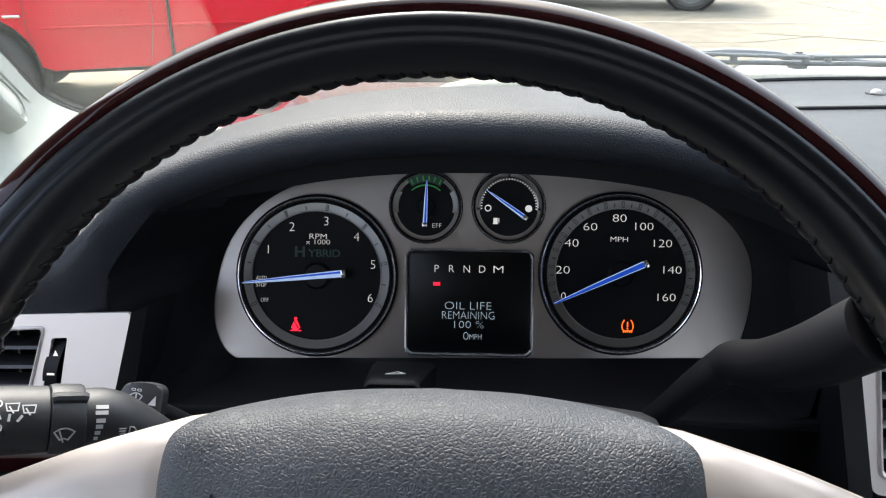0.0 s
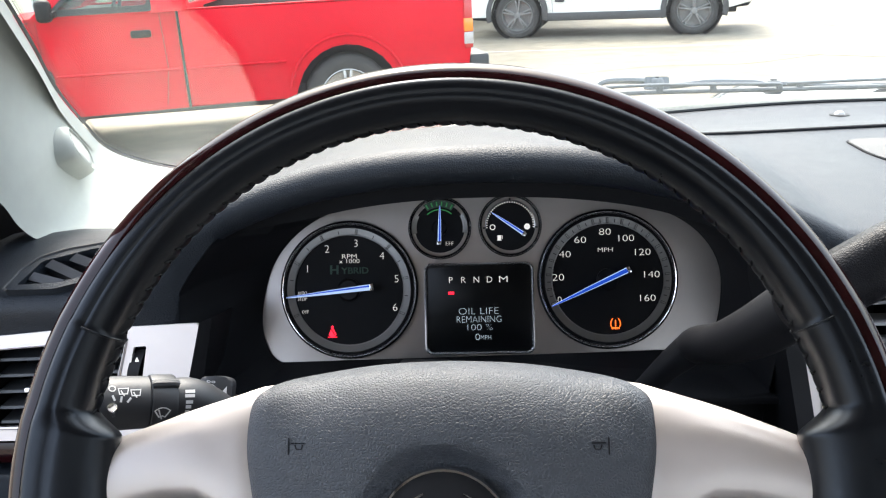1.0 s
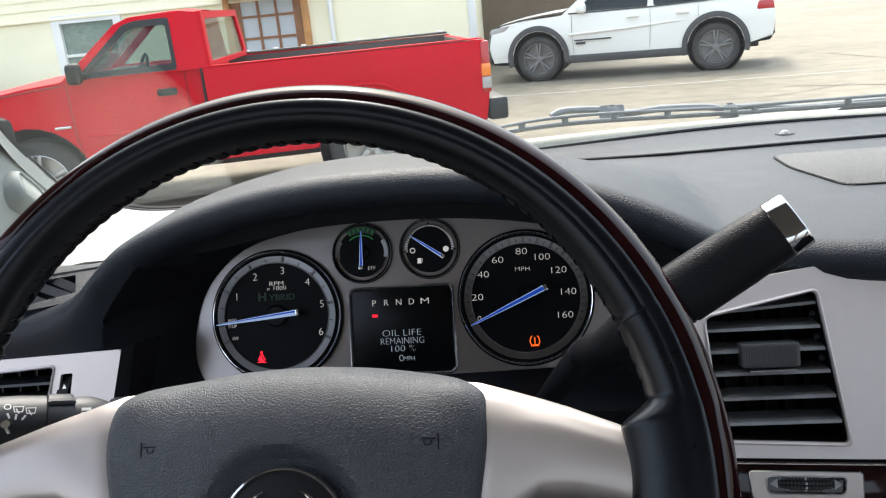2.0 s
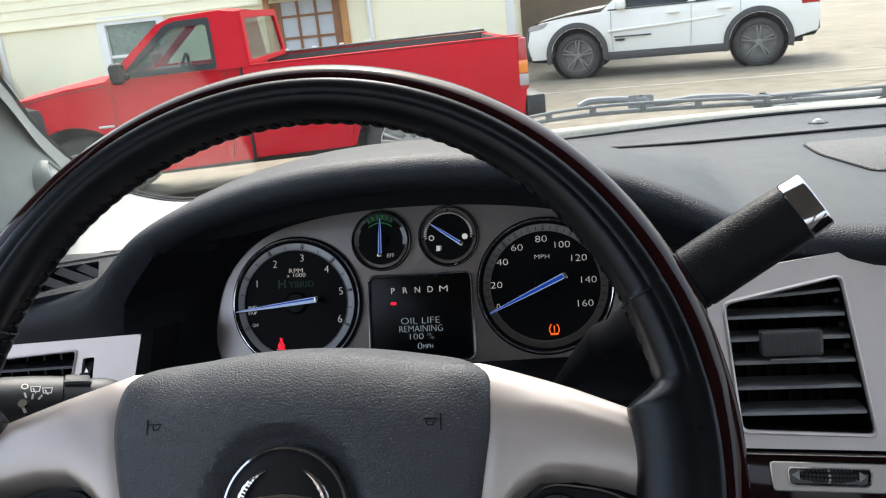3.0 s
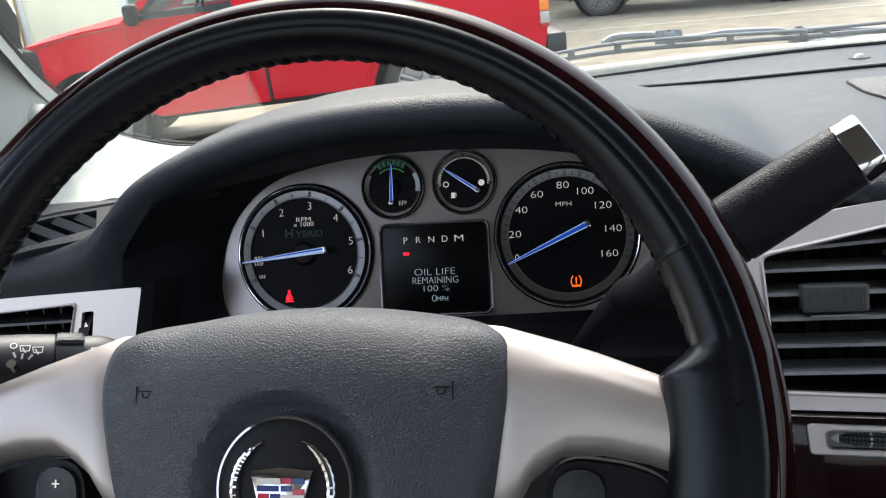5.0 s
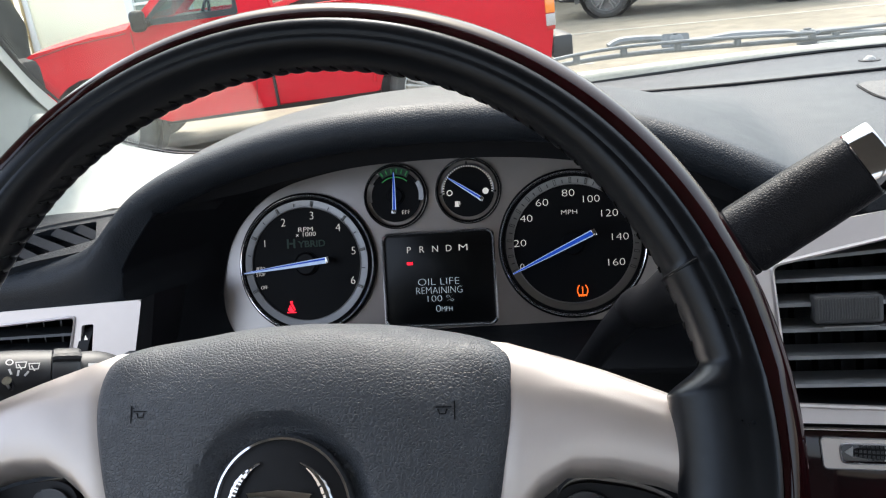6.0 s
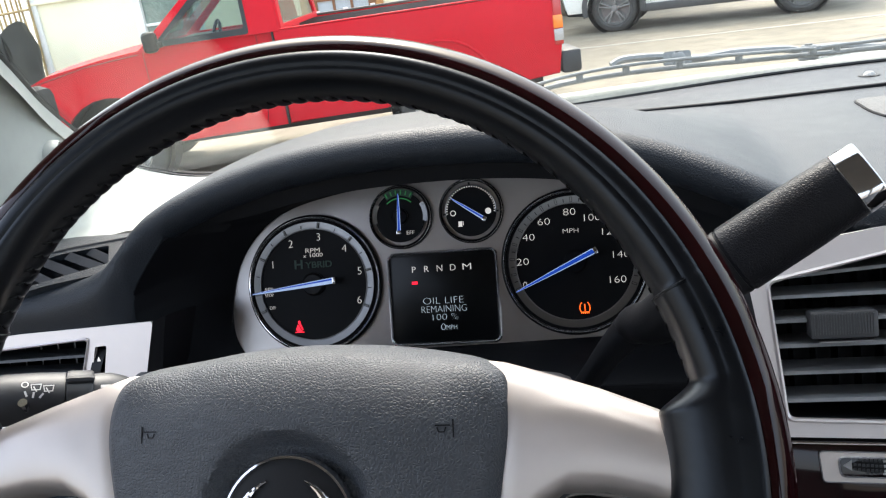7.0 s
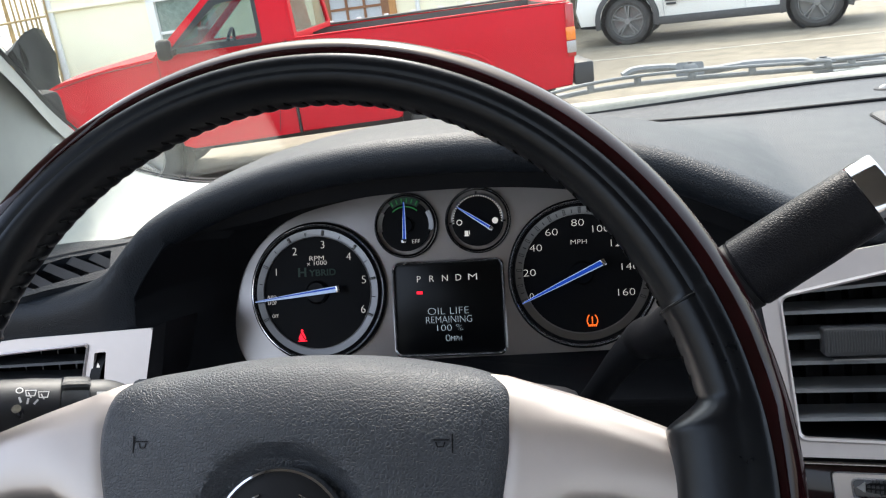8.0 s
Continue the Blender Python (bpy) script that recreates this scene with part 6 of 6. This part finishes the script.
part("headlight", prism(round_poly([(-0.84, 0.86), (-0.80, 0.95), (-0.46, 1.00), (-0.56, 0.90)], 0.03), -0.15, 0.004, 0.01), LENS_CLEAR, suv, "clear headlight")
part("fog_lamp", box(0.05, 0.09, 0.10, 0.02, (-0.83, 0.58, -0.10)), FRIT, suv, "dark fog lamp")
part("tail_light", prism(round_poly([(3.55, 0.92), (3.82, 0.90), (3.80, 1.06), (3.58, 1.06)], 0.03), -0.15, -0.012, 0.01), LENS_RED, suv, "red tail light")
part("door_mirror", box(0.16, 0.16, 0.20, 0.05, (0.78, 1.18, 0.06), 3), WHITE_PAINT, suv, "white door mirror")
part("underbody", box(4.2, 0.14, JW - 0.5, 0.02, (1.5, 0.40, -JW / 2)), FRIT, suv, "dark underbody")
for c in (0.0, 2.93):
    part("arch_trim", prism(arch_points(c, 0.42, 0.535, 196, -14, 20) + arch_points(c, 0.42, 0.452, -14, 196, 20), -0.06, 0.012, 0.006), SHROUD, suv, "dark grey arch cladding")
    part("wheel_well", lathe([(0.46, -0.05), (0.46, -0.35), (0.0, -0.36)], 24), FRIT, suv, "dark wheel well", m=Matrix.Translation((c, 0.42, 0)))
    road_wheel(suv, c, -0.05, jr, 0.25, WHEEL_DARK, 5, rim_k=0.70, label="dark alloy rim")
    road_wheel(suv, c, -JW + 0.30, jr, 0.25, WHEEL_DARK, 0, rim_k=0.70, label="dark alloy rim")

# ---- house behind the vehicles ----
HY = 17.0
house = thing("house", "cream house with lap siding above a plain painted base", "house", Matrix.Translation((0, HY, 0)))
win_h = [(-9.72, 0.55), (-8.42, 0.55), (-8.42, 1.83), (-9.72, 1.83)]
door_h = [(-5.95, 0.02), (-4.48, 0.02), (-4.48, 2.22), (-5.95, 2.22)]
part("wall", plate([(-12.3, 0), (-1.0, 0), (-1.0, 1.88), (-12.3, 1.88)], [win_h, [(x, min(y, 1.86)) for x, y in door_h]], -0.25, 0.0), SIDING, house, "cream painted base wall", m=Matrix.Rotation(radians(90), 4, "X"))
part("upper_wall", box(11.3, 0.25, 5.2, 0, (-6.65, 0.14, 4.5)), SIDING, house, "cream upper wall")
part("side_wall", box(0.25, 8, 7.1, 0, (-1.13, 4.2, 3.55)), SIDING, house)
part("side_wall", box(0.25, 8, 7.1, 0, (-12.17, 4.2, 3.55)), SIDING, house)
part("roof", box(12.0, 9, 0.25, 0.02, (-6.65, 4.0, 7.2)), GREY_PLASTIC, house, "grey roof")
bd = box(11.4, 0.03, 0.20, 0)
for v in bd.verts:
    if v.co.z < 0:
        v.co.y -= 0.022
bd_me = bpy.data.meshes.new("siding_board")
bd.to_mesh(bd_me)
bd.free()
bd_me.materials.append(SIDING)
for k in range(18):
    ob = new("siding_board", bd_me)
    ob.parent = house
    ob.location = (-6.65, -0.005, 2.0 + 0.19 * k)
part("drip_edge", box(11.4, 0.07, 0.05, 0.008, (-6.65, -0.03, 1.88)), SIDING, house, "cream drip edge")
part("corner_board", box(0.20, 0.06, 7.0, 0.01, (-12.22, -0.02, 3.5)), WHITE_TRIM, house, "white corner board")
part("corner_board", box(0.16, 0.06, 7.0, 0.01, (-1.06, -0.02, 3.5)), WHITE_TRIM, house, "white corner board")
win = part("window", frame_ring([(-9.84, 0.45), (-8.30, 0.45), (-8.30, 1.95), (-9.84, 1.95)], [(-9.66, 0.62), (-8.48, 0.62), (-8.48, 1.78), (-9.66, 1.78)], -0.06, 0.05, 0.005), WHITE_TRIM, house, "white framed sash window", m=Matrix.Rotation(radians(90), 4, "X"))
part("sash_bar", box(1.2, 0.05, 0.06, 0.008, (-9.07, 0.02, 1.12)), WHITE_TRIM, win, "white sash bar")
part("pane", box(1.2, 0.012, 1.2, 0, (-9.07, 0.05, 1.2)), material("window_pane", (0.16, 0.22, 0.19), 0.15, coat=0.4, vary=0.3, vary_scale=1.2), win, "dull green pane")
door = part("door", plate([(-5.95, 0.02), (-4.48, 0.02), (-4.48, 2.22), (-5.95, 2.22)], [[(x0, z0), (x0 + 0.33, z0), (x0 + 0.33, z0 + 0.38), (x0, z0 + 0.38)] for x0 in (-5.74, -5.36, -4.98) for z0 in (0.72, 1.15, 1.58)], -0.02, 0.03), DOOR_WOOD, house, "brown wooden door with nine panes", m=Matrix.Rotation(radians(90), 4, "X"))
for x0 in (-5.74, -5.36, -4.98):
    for z0 in (0.72, 1.15, 1.58):
        part("pane", box(0.34, 0.01, 0.39, 0, (x0 + 0.165, 0.005, z0 + 0.19)), material("door_pane", (0.5, 0.52, 0.55), 0.2, vary=0.1) if (x0, z0) == (-5.74, 0.72) else bpy.data.materials["door_pane"], door, "pale pane")
part("door_jamb", box(0.14, 0.10, 2.3, 0.01, (-4.41, -0.02, 1.15)), material("jamb_wood", (0.52, 0.24, 0.07), 0.5, vary=0.25), house, "orange-brown jamb")
part("door_jamb", box(0.14, 0.10, 2.3, 0.01, (-6.02, -0.02, 1.15)), bpy.data.materials["jamb_wood"], house, "orange-brown jamb")
part("door_hood", box(1.9, 0.7, 0.12, 0.02, (-5.2, -0.35, 2.02)), material("door_hood_brown", (0.06, 0.045, 0.03), 0.7, vary=0.3), house, "dark brown hood over the door")
dp = part("downpipe", tube([(-3.88, -0.07, 0.05), (-3.88, -0.07, 7.0)], 0.05, 12), WHITE_TRIM, house, "white downpipe")
for z in (0.9, 2.4):
    part("pipe_clip", box(0.15, 0.05, 0.04, 0.005, (-3.88, -0.03, z)), WHITE_TRIM, dp)

# second building beyond the house and its doorway shadow
far = thing("far_building", "brown building seen past the house corner", "building", Matrix.Translation((0.6, 19.5, 0)))
part("wall", box(3.0, 1.0, 6.0, 0.02, (-0.5, 0.5, 3.0)), material("brown_wall", (0.16, 0.12, 0.085), 0.8, vary=0.25, vary_scale=2), far)
part("step", box(1.2, 0.6, 0.3, 0.02, (-0.6, -0.25, 0.15)), COWL, far, "grey step")

# ---- beside the house: bamboo screen, dark cover, pale car ----
screen_f = thing("bamboo_screen", "tan bamboo screen beside the house", "fence", Matrix.Translation((-12.86, 16.9, 0)))
pole = tube([(0, 0, 0), (0.01, 0, 1.3), (0, 0, 2.7)], [0.035, 0.032, 0.028], 8)
pole_me = bpy.data.meshes.new("pole")
pole.to_mesh(pole_me)
pole.free()
pole_me.materials.append(BAMBOO)
for k in range(9):
    ob = new("pole", pole_me)
    ob.parent = screen_f
    ob.matrix_local = Matrix.Translation((-0.45 + 0.125 * k, random.uniform(-0.03, 0.03), 0)) @ Matrix.Rotation(random.uniform(-0.03, 0.03), 4, "Y")
for z in (0.7, 1.75):
    part("cross_pole", tube([(-0.6, -0.05, z), (0.65, -0.05, z + 0.05)], 0.025, 8), BAMBOO, screen_f)
cover = thing("dark_cover", "dark weathered tarpaulin draped over a heap by the fence", "tarpaulin", Matrix.Translation((-12.12, 15.3, 0)))
HEAP = [(-1.05, 0.0), (-0.60, 0.70), (-0.20, 1.00), (0.20, 1.30), (0.62, 1.56), (0.66, 1.10), (0.62, 0.52), (0.66, 0.0)]
tp = []
for j in range(13):
    v = j / 12
    k_ = 1 - 0.55 * max(0.0, abs(v - 0.5) * 2 - 0.55) ** 1.2
    prof = [Vector((a[0] + (b[0] - a[0]) * q / 5, 0, a[1] + (b[1] - a[1]) * q / 5)) for a, b in zip(HEAP, HEAP[1:]) for q in range(5)]
    tp.append([(p.x * k_ + 0.04 * math.sin(7 * v + 3 * p.z), -0.45 + 1.1 * v + 0.05 * math.sin(6 * p.z + 2 * p.x), p.z * k_ + 0.03 * math.sin(11 * v + 4 * p.x) * (p.z > 0.05)) for p in prof])
part("sheet", loft(tp, False, False), material("tarp", (0.042, 0.043, 0.042), 0.7, bump=0.01, scale=6, vary=0.5, vary_scale=2.5), cover)
part("heap", prism([(x * 0.86, z * 0.86) for x, z in HEAP], -0.40, 0.38), PLASTIC, cover, m=Matrix.Rotation(radians(90), 4, "X"))
part("tan_patch", prism(round_poly([(-0.12, -0.06), (0.10, -0.02), (0.13, 0.09), (-0.06, 0.07)], 0.03), 0, 0.03, 0.008), BAMBOO, cover, "tan board on the sheet", m=Matrix.Translation((0.30, -0.50, 0.86)) @ Matrix.Rotation(radians(82), 4, "X"))
pale = thing("pale_car", "pale parked car far behind the fence", "car", Matrix.Translation((-16.2, 19.0, 0)) @ Matrix.Rotation(radians(90), 4, "X"))
part("body", prism(round_poly([(-2.1, 0.35), (2.1, 0.35), (2.15, 0.9), (1.2, 1.0), (0.7, 1.45), (-1.0, 1.45), (-1.6, 0.98), (-2.15, 0.9)], 0.12), -1.7, 0, 0.05), WHITE_PAINT, pale)
part("side_glass", prism(round_poly([(-1.35, 1.0), (-0.9, 1.38), (0.6, 1.38), (1.0, 1.0)], 0.05), 0.0, 0.008), PLASTIC, pale, "dark side glass")
for x in (-1.35, 1.35):
    road_wheel(pale, x, 0.02, 0.33, 0.22, WHEEL_GREY, 5)

# ---- lot markings and cracks ----
for k, (x, y, l, w, r) in enumerate(((2.0, 12.9, 6.5, 0.10, -4), (5.4, 11.0, 5.0, 0.10, 30), (-2.5, 10.2, 5.0, 0.10, -4))):
    tagged(part("lot_line", box(l, w, 0.004, 0, (0, 0, 0.002)), LINE, smooth=False, m=Matrix.Translation((x, y, 0)) @ Matrix.Rotation(radians(r), 4, "Z")), "faded white parking line on the concrete", "road marking", kind="structure")
# dark filled cracks that run across the lot
def crack(pts, w):
    p = spline([(x + random.uniform(-0.05, 0.05), y + random.uniform(-0.05, 0.05), 0.003) for x, y in pts], 8)
    bm = bmesh.new()
    row = []
    for i, c in enumerate(p):
        d = (p[min(i + 1, len(p) - 1)] - p[max(i - 1, 0)]).normalized()
        n = Vector((-d.y, d.x, 0)) * w * random.uniform(0.5, 1.2)
        row.append((bm.verts.new(c - n), bm.verts.new(c + n)))
    for (a, b), (c, d) in zip(row, row[1:]):
        bm.faces.new((a, c, d, b))
    tagged(part("crack", bm, TAR, smooth=False), "dark filled crack across the concrete", "crack", kind="structure")


crack([(5.2, 15.6), (5.9, 13.2), (6.6, 11.0), (7.2, 9.0), (7.6, 7.2)], 0.030)
crack([(3.4, 11.6), (4.4, 11.1), (5.6, 10.3), (6.8, 9.9)], 0.022)
crack([(0.8, 10.4), (1.9, 10.9), (3.0, 10.8), (4.2, 11.4)], 0.020)
crack([(6.0, 13.0), (7.4, 13.4), (9.2, 13.2)], 0.022)
